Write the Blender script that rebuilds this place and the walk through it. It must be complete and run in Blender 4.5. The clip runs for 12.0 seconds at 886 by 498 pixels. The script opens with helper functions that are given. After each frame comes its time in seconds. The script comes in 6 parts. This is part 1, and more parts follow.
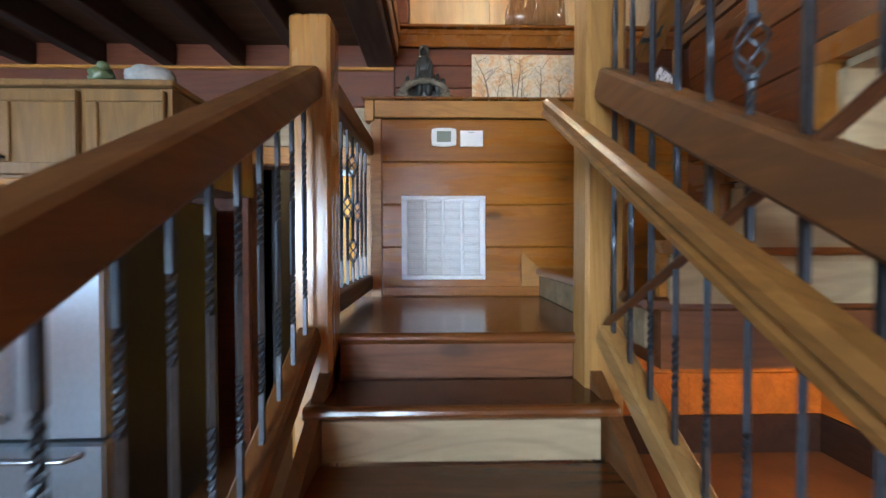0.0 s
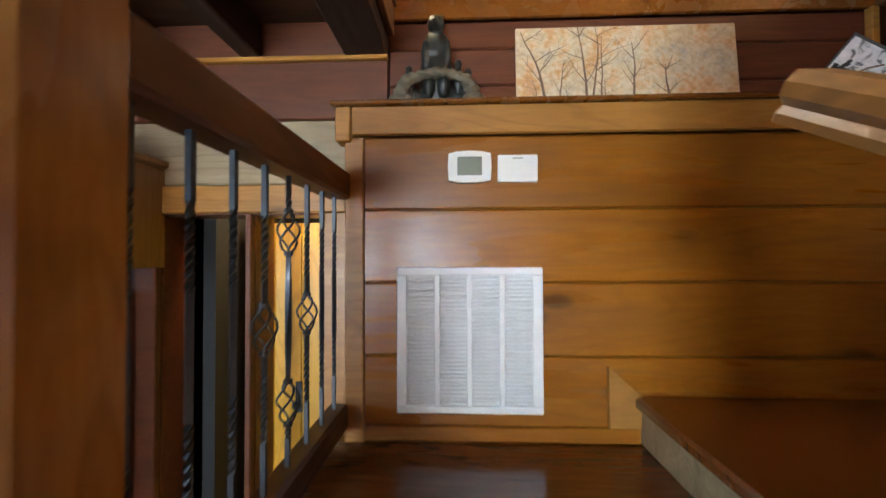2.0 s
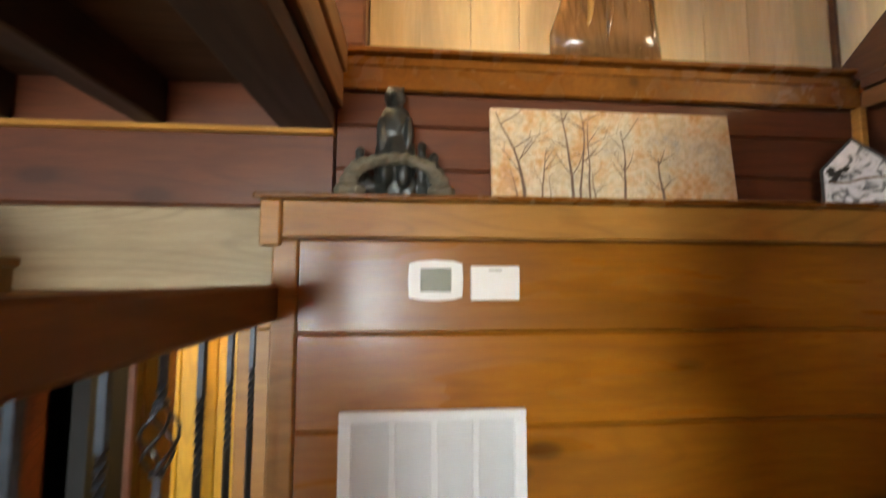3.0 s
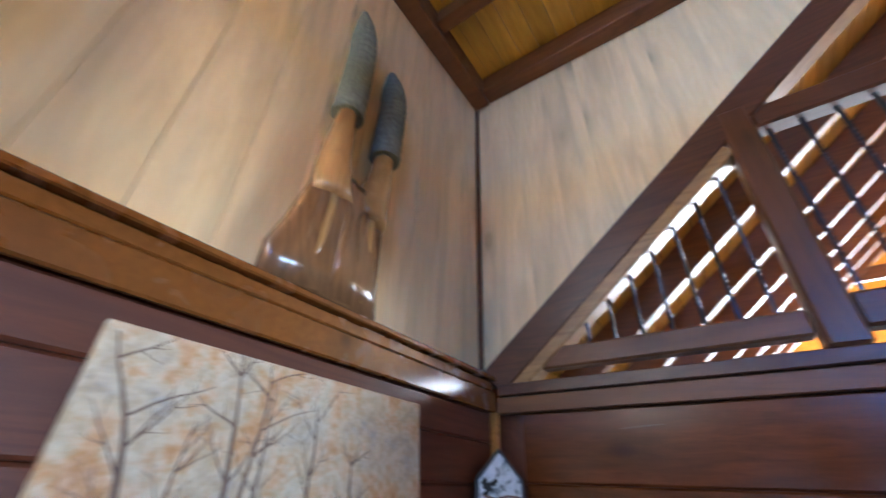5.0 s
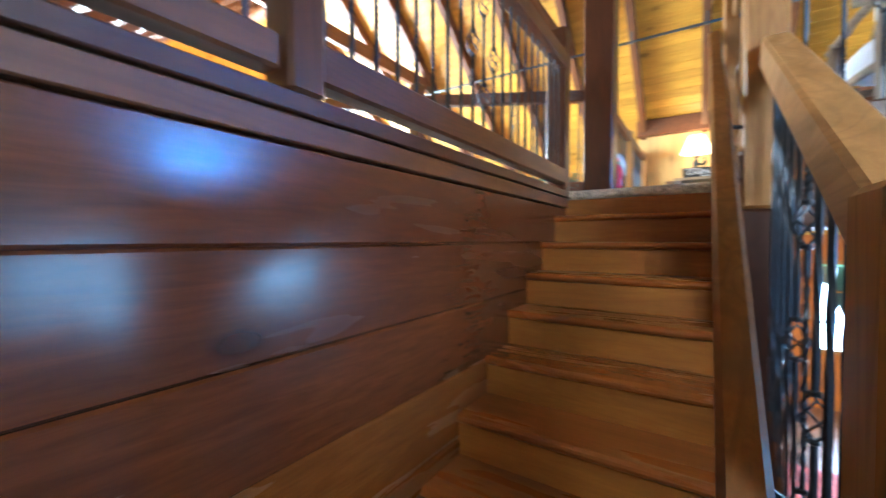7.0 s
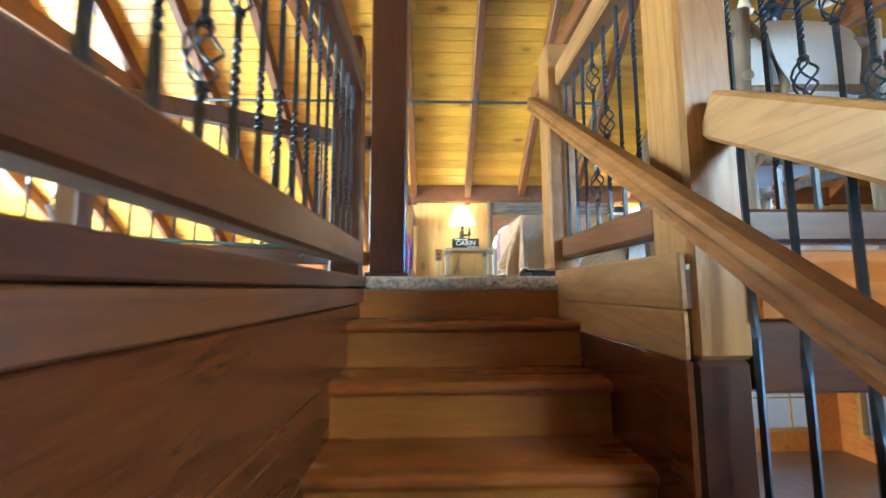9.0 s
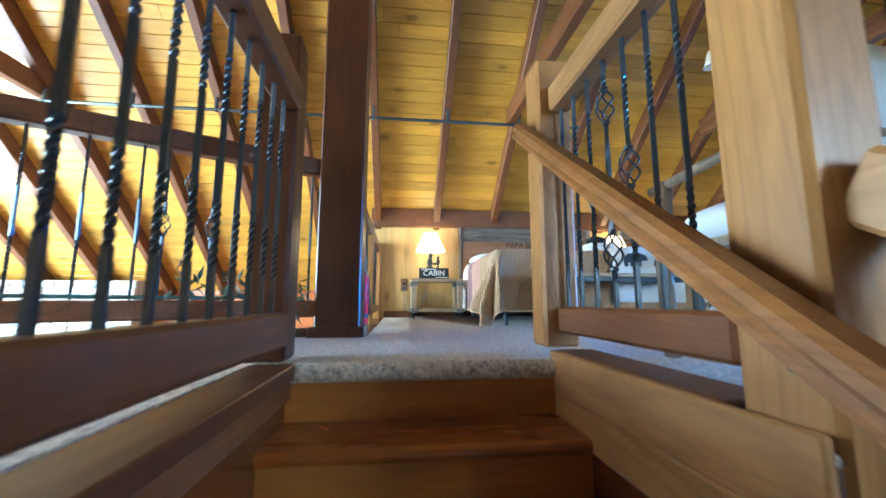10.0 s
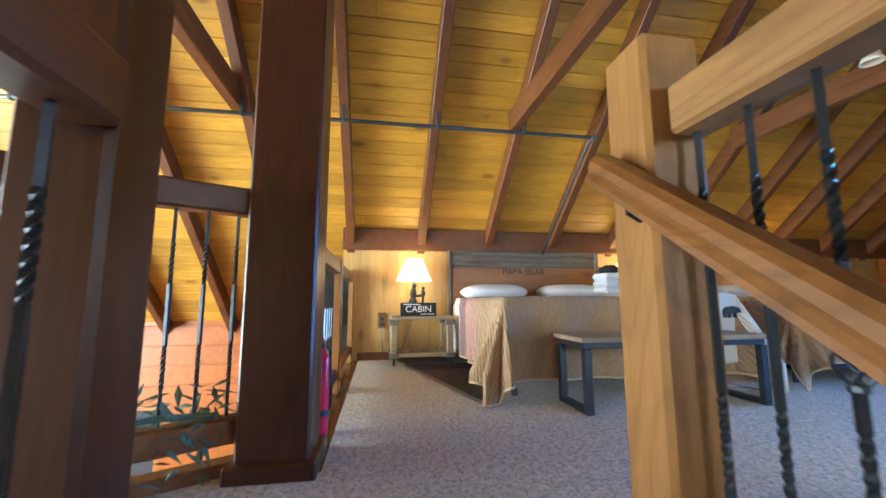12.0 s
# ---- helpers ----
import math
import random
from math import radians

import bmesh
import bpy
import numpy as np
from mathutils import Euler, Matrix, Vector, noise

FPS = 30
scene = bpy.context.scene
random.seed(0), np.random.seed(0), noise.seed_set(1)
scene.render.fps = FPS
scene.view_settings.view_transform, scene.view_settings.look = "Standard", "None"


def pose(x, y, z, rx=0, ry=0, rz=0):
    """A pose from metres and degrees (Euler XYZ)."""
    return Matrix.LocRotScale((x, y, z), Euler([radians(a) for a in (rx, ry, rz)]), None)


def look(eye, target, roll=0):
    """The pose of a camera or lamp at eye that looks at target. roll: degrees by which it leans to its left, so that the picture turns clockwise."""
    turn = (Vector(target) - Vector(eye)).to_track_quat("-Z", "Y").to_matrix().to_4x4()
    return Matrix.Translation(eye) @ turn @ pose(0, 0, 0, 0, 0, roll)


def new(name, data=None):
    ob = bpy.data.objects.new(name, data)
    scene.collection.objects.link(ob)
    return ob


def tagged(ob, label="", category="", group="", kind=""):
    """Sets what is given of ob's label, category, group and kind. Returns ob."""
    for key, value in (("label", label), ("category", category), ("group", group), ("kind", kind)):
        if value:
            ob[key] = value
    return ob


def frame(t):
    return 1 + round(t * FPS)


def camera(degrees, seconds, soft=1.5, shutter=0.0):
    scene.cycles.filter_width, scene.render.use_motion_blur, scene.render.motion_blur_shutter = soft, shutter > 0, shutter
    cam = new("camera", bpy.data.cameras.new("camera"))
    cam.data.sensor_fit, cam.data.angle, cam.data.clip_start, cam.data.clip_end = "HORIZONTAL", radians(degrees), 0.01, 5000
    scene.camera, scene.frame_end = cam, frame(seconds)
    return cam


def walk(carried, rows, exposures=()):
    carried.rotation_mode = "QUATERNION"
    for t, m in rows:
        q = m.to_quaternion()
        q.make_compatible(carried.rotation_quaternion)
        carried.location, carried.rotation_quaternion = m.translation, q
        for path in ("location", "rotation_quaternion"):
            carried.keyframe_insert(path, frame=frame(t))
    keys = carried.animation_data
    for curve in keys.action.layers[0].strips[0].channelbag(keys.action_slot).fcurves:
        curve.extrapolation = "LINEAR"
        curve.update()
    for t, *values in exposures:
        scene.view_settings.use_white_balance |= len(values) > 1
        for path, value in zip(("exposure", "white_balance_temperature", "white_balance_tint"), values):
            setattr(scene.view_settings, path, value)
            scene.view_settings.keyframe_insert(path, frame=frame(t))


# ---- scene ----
cam = camera(97.7, 12.0, shutter=0.5)
PATH = [
    (0, (0.216, -2.566, 0.353), (0.259, -0.567, 0.32), -0.1),
    (0.5, (0.245, -2.226, 0.401), (0.228, -0.226, 0.363), -0.2),
    (1, (0.236, -1.915, 0.457), (0.205, 0.085, 0.469), -0.1),
    (1.5, (0.227, -1.677, 0.577), (0.153, 0.322, 0.603), -0.3),
    (2, (0.236, -1.488, 0.706), (0.154, 0.51, 0.741), -0.2),
    (2.5, (0.249, -1.317, 0.882), (0.247, 0.683, 0.92), -0.2),
    (3, (0.209, -1.184, 1.049), (0.364, 0.805, 1.202), 0.1),
    (3.5, (0.212, -1.097, 1.177), (0.54, 0.771, 1.813), -0.1),
    (5.3, (0.33, -0.643, 1.457), (1.956, 0.032, 2.407), 0.4),
    (5.5, (0.372, -0.582, 1.477), (2.164, -0.182, 2.27), 0.4),
    (5.7, (0.441, -0.53, 1.459), (2.33, -0.423, 2.106), 0.3),
    (6, (0.571, -0.451, 1.474), (2.505, -0.783, 1.859), 0.6),
    (6.1, (0.605, -0.48, 1.457), (2.532, -0.889, 1.803), 0.6),
    (6.5, (0.833, -0.4, 1.446), (2.526, -1.46, 1.551), 0.4),
    (7, (1.067, -0.453, 1.453), (2.177, -2.116, 1.406), 0.0),
    (7.2, (1.14, -0.537, 1.46), (2.05, -2.316, 1.378), 1.5),
    (8.8, (1.601, -1.397, 1.731), (1.638, -3.39, 1.898), 0.4),
    (9, (1.573, -1.517, 1.755), (1.516, -3.505, 1.959), -0.2),
    (9.5, (1.57, -1.737, 1.874), (1.382, -3.712, 2.132), 0.1),
    (10, (1.536, -1.962, 2.024), (1.316, -3.931, 2.293), 0.0),
    (10.5, (1.515, -2.159, 2.149), (1.244, -4.121, 2.422), -0.1),
    (11, (1.514, -2.358, 2.257), (1.213, -4.316, 2.531), -0.1),
    (11.5, (1.53, -2.557, 2.381), (1.217, -4.514, 2.645), -0.1),
    (12, (1.524, -2.75, 2.474), (1.198, -4.706, 2.732), -0.2),
]
# stops, white balance
EXPOSURES = ((0, 0.9, 6200, 10), (1.5, 0.85, 6400, 10), (2.5, 0.85, 8000, 10), (3, 0.9, 8300, 10), (3.5, 1.15, 7200, 10),
             (5.5, 0.5, 4800, 10), (6.1, 0.65, 4600, 10), (7, 1.1, 4700, 0), (9, 1.15, 4600, -10), (10.5, 0.5, 4100, -10),
             (11.5, 0.45, 4700, -5), (12, 0.42, 5000, -3))
walk(cam, [(t, look(eye, target, roll)) for t, eye, target, roll in PATH], exposures=EXPOSURES)

# ---------------------------------------------------------------- world and lights
world = bpy.data.worlds.new("world")
scene.world = world
world.use_nodes = True
sky = world.node_tree.nodes.new("ShaderNodeTexSky")
sky.sky_type, sky.sun_disc = "NISHITA", False
sky.sun_elevation, sky.sun_rotation = radians(48), radians(115)
world.node_tree.nodes["Background"].inputs[1].default_value = 0.12
world.node_tree.links.new(sky.outputs[0], world.node_tree.nodes["Background"].inputs[0])
sun = new("sun", bpy.data.lights.new("sun", "SUN"))
sun.data.energy, sun.data.angle, sun.data.color = 3.0, radians(0.5), (1, 0.93, 0.84)
sun.matrix_world = look((12, 6, 12), (0, 0, 0))


def window_light(name, eye, target, w, h, watts, color):
    ob = new(name, bpy.data.lights.new(name, "AREA"))
    ob.data.shape, ob.data.size, ob.data.size_y = "RECTANGLE", w, h
    ob.data.energy, ob.data.color = watts, color
    ob.matrix_world = look(eye, target)
    return ob


COOL = (0.45, 0.72, 1.0)
window_light("great_room_window_light", (8.3, -4.2, 2.3), (0, -4.4, 3.7), 5.0, 3.6, 1350, (1.0, 0.96, 0.86))
window_light("front_window_light", (5.2, 0.1, 0.6), (4.6, -4.5, 2.6), 3.6, 2.0, 26, (0.40, 0.68, 1.0))
# fill light added to brighten loft and stairs; its dormer window is assumed
window_light("dormer_fill_light", (-1.15, 0.24, 3.05), (1.0, -3.4, 1.0), 1.7, 1.0, 52, (0.98, 0.95, 0.90)).data.spread = radians(130)
loft_window = window_light("loft_window_light", (-5.45, -4.10, 2.70), (0, -3.4, 2.0), 1.5, 0.9, 62, (0.16, 0.44, 1.0))
loft_window.data.spread = radians(75)
window_light("kitchen_window_light", (-5.45, -2.25, 0.58), (0, -2.0, 0.2), 1.2, 1.05, 46, COOL)
window_light("dining_window_light", (-5.45, -5.90, 0.58), (0, -4.5, 0.2), 1.3, 1.05, 40, COOL)
window_light("rear_window_light", (-1.6, -8.2, 0.45), (0, -1.0, -0.2), 2.4, 1.4, 185, (0.70, 0.86, 1.0)).data.spread = radians(125)

# ---------------------------------------------------------------- materials


def mat(name, rough=0.5, metal=0.0):
    m = bpy.data.materials.new(name)
    m.use_nodes = True
    b = m.node_tree.nodes["Principled BSDF"]
    b.inputs["Roughness"].default_value, b.inputs["Metallic"].default_value = rough, metal
    return m, m.node_tree, b


def ramp(nt, fac, stops):
    r = nt.nodes.new("ShaderNodeValToRGB")
    els = r.color_ramp.elements
    while len(els) < len(stops):
        els.new(0.5)
    for e, (p, c) in zip(els, stops):
        e.position, e.color = p, (*c, 1)
    nt.links.new(fac, r.inputs[0])
    return r.outputs[0]


def mix(nt, fac, a, b, mode="MIX"):
    n = nt.nodes.new("ShaderNodeMix")
    n.data_type, n.blend_type = "RGBA", mode
    for sock, v in ((0, fac), (6, a), (7, b)):
        if isinstance(v, (int, float)):
            n.inputs[sock].default_value = v
        elif isinstance(v, tuple):
            n.inputs[sock].default_value = (*v, 1)
        else:
            nt.links.new(v, n.inputs[sock])
    return n.outputs[2]


def tex(nt, kind, coord, scale, **inputs):
    n = nt.nodes.new(kind)
    n.inputs["Scale"].default_value = scale
    for k, v in inputs.items():
        n.inputs[k.replace("_", " ")].default_value = v
    nt.links.new(coord, n.inputs["Vector"])
    return n.outputs[0]


def bump(nt, b, height, strength, dist=0.01):
    n = nt.nodes.new("ShaderNodeBump")
    n.inputs["Strength"].default_value, n.inputs["Distance"].default_value = strength, dist
    nt.links.new(height, n.inputs["Height"])
    nt.links.new(n.outputs[0], b.inputs["Normal"])


def coords(nt, stretch, shift=True):
    """Object coordinates squeezed along the grain; each object gets its own piece of the pattern."""
    tc = nt.nodes.new("ShaderNodeTexCoord")
    mp = nt.nodes.new("ShaderNodeMapping")
    mp.inputs["Scale"].default_value = stretch
    src = tc.outputs["Object"]
    if shift:
        oi = nt.nodes.new("ShaderNodeObjectInfo")
        sc = nt.nodes.new("ShaderNodeVectorMath")
        sc.operation = "MULTIPLY_ADD"
        nt.links.new(oi.outputs["Random"], sc.inputs[0])
        sc.inputs[1].default_value = (37, 53, 71)
        nt.links.new(src, sc.inputs[2])
        src = sc.outputs[0]
    nt.links.new(src, mp.inputs["Vector"])
    return mp.outputs[0]


def wood(name, dark, light, axis, rough=0.4, knots=0.6, spread=0.25, coat=0.0, island=False, rings=0.3):
    """Knotty stained pine: long grain, blotches, scattered knots, a tint of its own for each board."""
    m, nt, b = mat(name, rough)
    along = {"x": (0.12, 1, 1), "y": (1, 0.12, 1), "z": (1, 1, 0.12)}[axis]
    half = {"x": (0.45, 1, 1), "y": (1, 0.45, 1), "z": (1, 1, 0.45)}[axis]
    c1 = coords(nt, along)
    grain = tex(nt, "ShaderNodeTexNoise", c1, 45, Detail=5.0, Roughness=0.65, Distortion=0.6)
    blot = tex(nt, "ShaderNodeTexNoise", c1, 7, Detail=3.0, Distortion=1.2)
    col = ramp(nt, grain, ((0.22, dark), (0.78, light)))
    mid = tuple((p + q) / 2 for p, q in zip(dark, light))
    low = tuple(v * 0.68 for v in mid)
    col = mix(nt, ramp(nt, blot, ((0.42, (0, 0, 0)), (0.75, (0.75, 0.75, 0.75)))), col, low)
    if knots:
        ck = coords(nt, half)
        vor = tex(nt, "ShaderNodeTexVoronoi", ck, 3.6, Randomness=1.0)
        spot = ramp(nt, vor, ((0.07, (1, 1, 1)), (0.13, (0, 0, 0))))
        halo = ramp(nt, vor, ((0.09, (0.5, 0.5, 0.5)), (0.30, (0, 0, 0))))
        col = mix(nt, halo, col, tuple(v * 0.55 for v in mid))
        fk = nt.nodes.new("ShaderNodeMath")
        fk.operation = "MULTIPLY"
        fk.inputs[1].default_value = knots
        nt.links.new(spot, fk.inputs[0])
        col = mix(nt, fk.outputs[0], col, tuple(v * 0.3 for v in dark))
    # growth rings cut lengthwise: contours of a slow wave
    slow = tex(nt, "ShaderNodeTexNoise", coords(nt, along), 4.5, Detail=1.0, Distortion=0.4)
    mul = nt.nodes.new("ShaderNodeMath")
    mul.operation = "MULTIPLY"
    mul.inputs[1].default_value = 95.0
    nt.links.new(slow, mul.inputs[0])
    sine = nt.nodes.new("ShaderNodeMath")
    sine.operation = "SINE"
    nt.links.new(mul.outputs[0], sine.inputs[0])
    lines = ramp(nt, sine.outputs[0], ((0.45, (0, 0, 0)), (1.0, (rings, rings, rings))))
    col = mix(nt, lines, col, tuple(v * 0.55 for v in dark))
    oi = nt.nodes.new("ShaderNodeObjectInfo")
    geo = nt.nodes.new("ShaderNodeNewGeometry")
    tint = ramp(nt, geo.outputs["Random Per Island"] if island else oi.outputs["Random"], ((0, (1 - spread,) * 3), (1, (1.0, 1.0, 1.0))))
    col = mix(nt, 1.0, col, tint, "MULTIPLY")
    nt.links.new(col, b.inputs["Base Color"])
    rg = ramp(nt, blot, ((0.3, (rough * 0.8,) * 3), (0.8, (min(1, rough * 1.3),) * 3)))
    nt.links.new(rg, b.inputs["Roughness"])
    b.inputs["Coat Weight"].default_value = coat
    b.inputs["Coat Roughness"].default_value = 0.18
    bump(nt, b, grain, 0.10, 0.004)
    return m


STAIN_D, STAIN_L = (0.075, 0.022, 0.010), (0.19, 0.062, 0.022)
HONEY_D, HONEY_L = (0.20, 0.075, 0.018), (0.36, 0.155, 0.040)
wall_wood = wood("honey_wall_planks", (0.29, 0.085, 0.006), (0.46, 0.165, 0.014), "x", 0.30, 0.8, 0.2, 0.15, rings=0.2)
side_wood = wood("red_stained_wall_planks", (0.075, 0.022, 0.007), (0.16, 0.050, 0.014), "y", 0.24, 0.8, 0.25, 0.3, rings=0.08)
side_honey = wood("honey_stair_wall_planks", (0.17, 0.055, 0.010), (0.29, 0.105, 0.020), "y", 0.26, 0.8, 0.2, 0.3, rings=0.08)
post_brown = wood("honey_landing_post", (0.30, 0.125, 0.030), (0.47, 0.22, 0.060), "z", 0.26, 0.7, 0.15, 0.5)
newel_brown = wood("brown_newel_timber", (0.060, 0.021, 0.008), (0.125, 0.047, 0.016), "z", 0.34, 0.6, 0.15, 0.2)
log_wood = wood("red_stained_log", (0.10, 0.026, 0.012), (0.19, 0.054, 0.020), "x", 0.42, 0.5, 0.2)
trim_wood = wood("light_trim_pine", (0.36, 0.14, 0.022), (0.54, 0.25, 0.052), "x", 0.4, 0.8, 0.15)
trim_wood_y = wood("light_trim_pine_y", (0.28, 0.135, 0.038), (0.45, 0.245, 0.085), "y", 0.4, 0.8, 0.2)
post_wood = wood("light_post_pine", (0.29, 0.130, 0.028), (0.46, 0.235, 0.062), "z", 0.42, 0.6, 0.15)
post_dark = wood("dark_post_timber", (0.034, 0.010, 0.004), (0.076, 0.022, 0.008), "z", 0.4, 0.4, 0.15)
rail_dark = wood("dark_rail_timber", (0.062, 0.021, 0.008), (0.135, 0.047, 0.016), "y", 0.4, 0.4, 0.2)
rail_dark_x = wood("dark_rail_timber_x", (0.055, 0.018, 0.007), (0.13, 0.044, 0.015), "x", 0.4, 0.4, 0.2)
rail_mid = wood("brown_rail_timber", (0.10, 0.034, 0.008), (0.20, 0.074, 0.018), "y", 0.48, 0.4, 0.2)
hand_wood = wood("varnished_handrail_oak", (0.17, 0.066, 0.014), (0.32, 0.140, 0.034), "y", 0.40, 0.2, 0.1, 0.15)
tread_wood = wood("varnished_stair_tread", (0.11, 0.032, 0.009), (0.22, 0.072, 0.018), "x", 0.2, 0.6, 0.25, 0.4)
riser_wood = wood("stair_riser_board", (0.32, 0.112, 0.012), (0.48, 0.200, 0.028), "x", 0.4, 0.6, 0.25, rings=0.12)
step_wood = wood("red_brown_stair_tread", (0.24, 0.070, 0.009), (0.37, 0.125, 0.018), "x", 0.28, 0.7, 0.3, 0.3, rings=0.10)
raw_pine = wood("raw_unstained_pine", (0.40, 0.29, 0.155), (0.56, 0.43, 0.25), "x", 0.7, 0.6, 0.2)
riser_dark = wood("dark_riser_board", (0.13, 0.045, 0.018), (0.24, 0.09, 0.034), "x", 0.35, 0.6, 0.2)
roof_wood = wood("honey_ceiling_boards", (0.60, 0.290, 0.022), (0.80, 0.46, 0.050), "x", 0.4, 0.7, 0.30, island=True, rings=0.12)
rafter_wood = wood("brown_rafter_timber", (0.12, 0.040, 0.009), (0.22, 0.080, 0.020), "y", 0.5, 0.3, 0.2)
knee_pine = wood("honey_knee_boards", (0.54, 0.33, 0.095), (0.68, 0.46, 0.165), "z", 0.45, 0.5, 0.15, rings=0.1)
pine_wall = wood("pale_pine_boards", (0.80, 0.57, 0.26), (0.90, 0.70, 0.39), "z", 0.40, 0.35, 0.07, rings=0.06)
joist_wood = wood("dark_joist_timber", (0.022, 0.007, 0.003), (0.048, 0.016, 0.006), "y", 0.6, 0.3, 0.2)
deck_wood = wood("loft_decking", (0.05, 0.019, 0.006), (0.10, 0.04, 0.012), "x", 0.65, 0.5, 0.2)
cab_wood = wood("maple_cabinet", (0.17, 0.085, 0.024), (0.26, 0.14, 0.05), "z", 0.35, 0.1, 0.1)
door_wood = wood("yellow_pine_door", (0.60, 0.29, 0.018), (0.76, 0.41, 0.03), "z", 0.4, 0.6, 0.1)
orange_log = wood("orange_log_wall", (0.40, 0.10, 0.010), (0.56, 0.185, 0.022), "y", 0.4, 0.5, 0.15)
stand_wood = wood("weathered_stand_wood", (0.32, 0.22, 0.12), (0.48, 0.36, 0.22), "x", 0.6, 0.5, 0.2)


def plain(name, color, rough=0.5, metal=0.0, vary=0.15, scale=30.0, bumpy=0.1):
    m, nt, b = mat(name, rough, metal)
    c = coords(nt, (1, 1, 1))
    n = tex(nt, "ShaderNodeTexNoise", c, scale, Detail=4.0)
    n2 = tex(nt, "ShaderNodeTexNoise", c, scale / 8, Detail=2.0)
    lo = tuple(v * (1 - vary) for v in color)
    hi = tuple(min(1, v * (1 + vary)) for v in color)
    col = mix(nt, n2, ramp(nt, n, ((0.3, lo), (0.7, hi))), color)
    nt.links.new(col, b.inputs["Base Color"])
    if bumpy:
        bump(nt, b, n, bumpy, 0.004)
    return m


iron = plain("black_wrought_iron", (0.062, 0.070, 0.082), 0.40, 0.85, 0.3, 60, 0.15)
white_paint = plain("white_enamel", (0.86, 0.87, 0.88), 0.35, 0, 0.03, 20, 0.02)
white_plastic = plain("white_plastic", (0.80, 0.80, 0.77), 0.35, 0, 0.03, 20, 0.02)
paper = plain("white_card", (0.82, 0.81, 0.78), 0.7, 0, 0.04, 20, 0.02)
# near-black stands in for the shade of an unlit room
dark_void = plain("unlit_room_black", (0.02, 0.02, 0.022), 0.8, 0, 0.2, 10, 0)
lcd = plain("grey_green_screen", (0.22, 0.24, 0.19), 0.25, 0, 0.1, 20, 0)
steel = plain("brushed_steel", (0.46, 0.49, 0.53), 0.28, 1.0, 0.08, 40, 0.05)
black_paint = plain("black_fridge_side", (0.012, 0.013, 0.016), 0.4, 0, 0.2, 40, 0.05)
pipe_metal = plain("grey_sprinkler_pipe", (0.10, 0.11, 0.11), 0.4, 0.5, 0.2, 30, 0.05)
bronze = plain("dark_bronze_resin", (0.026, 0.027, 0.024), 0.35, 0.2, 0.6, 40, 0.3)
stone_resin = plain("grey_brown_resin_rock", (0.13, 0.105, 0.070), 0.7, 0, 0.6, 25, 0.5)
red_paint = plain("red_extinguisher_paint", (0.62, 0.02, 0.07), 0.25, 0, 0.08, 20, 0.02)
floor_mat = plain("brown_lower_floor", (0.16, 0.07, 0.03), 0.35, 0, 0.3, 8, 0.05)
sheet = plain("white_bed_sheet", (0.80, 0.80, 0.82), 0.8, 0, 0.04, 15, 0.2)
cushion = plain("white_seat_cushion", (0.74, 0.77, 0.82), 0.85, 0, 0.05, 20, 0.2)
black_cloth = plain("black_applique", (0.02, 0.02, 0.02), 0.8, 0, 0.2, 20, 0.1)
green_leaf = plain("blue_green_garland", (0.10, 0.17, 0.13), 0.6, 0, 0.4, 20, 0.1)
linen = plain("lamp_socket_brass", (0.35, 0.25, 0.1), 0.4, 0.8, 0.1, 20, 0)


def carpet_material():
    m, nt, b = mat("beige_carpet", 0.95)
    c = coords(nt, (1, 1, 1), False)
    fine = tex(nt, "ShaderNodeTexNoise", c, 48, Detail=6.0, Roughness=0.8)
    wide = tex(nt, "ShaderNodeTexNoise", c, 16, Detail=4.0)
    col = ramp(nt, fine, ((0.37, (0.14, 0.12, 0.095)), (0.56, (0.92, 0.84, 0.71))))
    col = mix(nt, 0.22, col, ramp(nt, wide, ((0.3, (0.26, 0.22, 0.19)), (0.7, (0.76, 0.70, 0.62)))))
    nt.links.new(col, b.inputs["Base Color"])
    bump(nt, b, fine, 0.9, 0.02)
    b.inputs["Sheen Weight"].default_value = 0.3
    return m


carpet = carpet_material()


def glow(name, color, strength):
    m, nt, b = mat(name, 0.6)
    b.inputs["Base Color"].default_value = (*color, 1)
    b.inputs["Emission Color"].default_value = (*color, 1)
    b.inputs["Emission Strength"].default_value = strength
    return m


def glass_material():
    m, nt, b = mat("window_glass", 0.02)
    b.inputs["Transmission Weight"].default_value = 1.0
    b.inputs["IOR"].default_value = 1.05
    return m


glass = glass_material()
bulb_glow = glow("lit_bulb", (1.0, 0.80, 0.45), 12.0)
# the tree backdrop emits its own light in place of daylight falling on it
tree_glow = glow("self_lit_distant_trees", (0.30, 0.52, 0.30), 1.1)
shade_glow = glow("lit_lamp_shade", (1.0, 0.74, 0.40), 2.2)

# ---------------------------------------------------------------- mesh helpers


def box(bm, x0, x1, y0, y1, z0, z1, bev=0.0):
    vs = [bm.verts.new((x, y, z)) for x in (x0, x1) for y in (y0, y1) for z in (z0, z1)]
    fs = [bm.faces.new([vs[i] for i in q]) for q in ((0, 1, 3, 2), (4, 6, 7, 5), (0, 4, 5, 1), (2, 3, 7, 6), (0, 2, 6, 4), (1, 5, 7, 3))]
    if bev:
        es = list({e for f in fs for e in f.edges})
        bmesh.ops.bevel(bm, geom=es, offset=bev, segments=1, affect="EDGES", clamp_overlap=True)
    return bm


def boxbm(*a, bev=0.0):
    return box(bmesh.new(), *a, bev=bev)


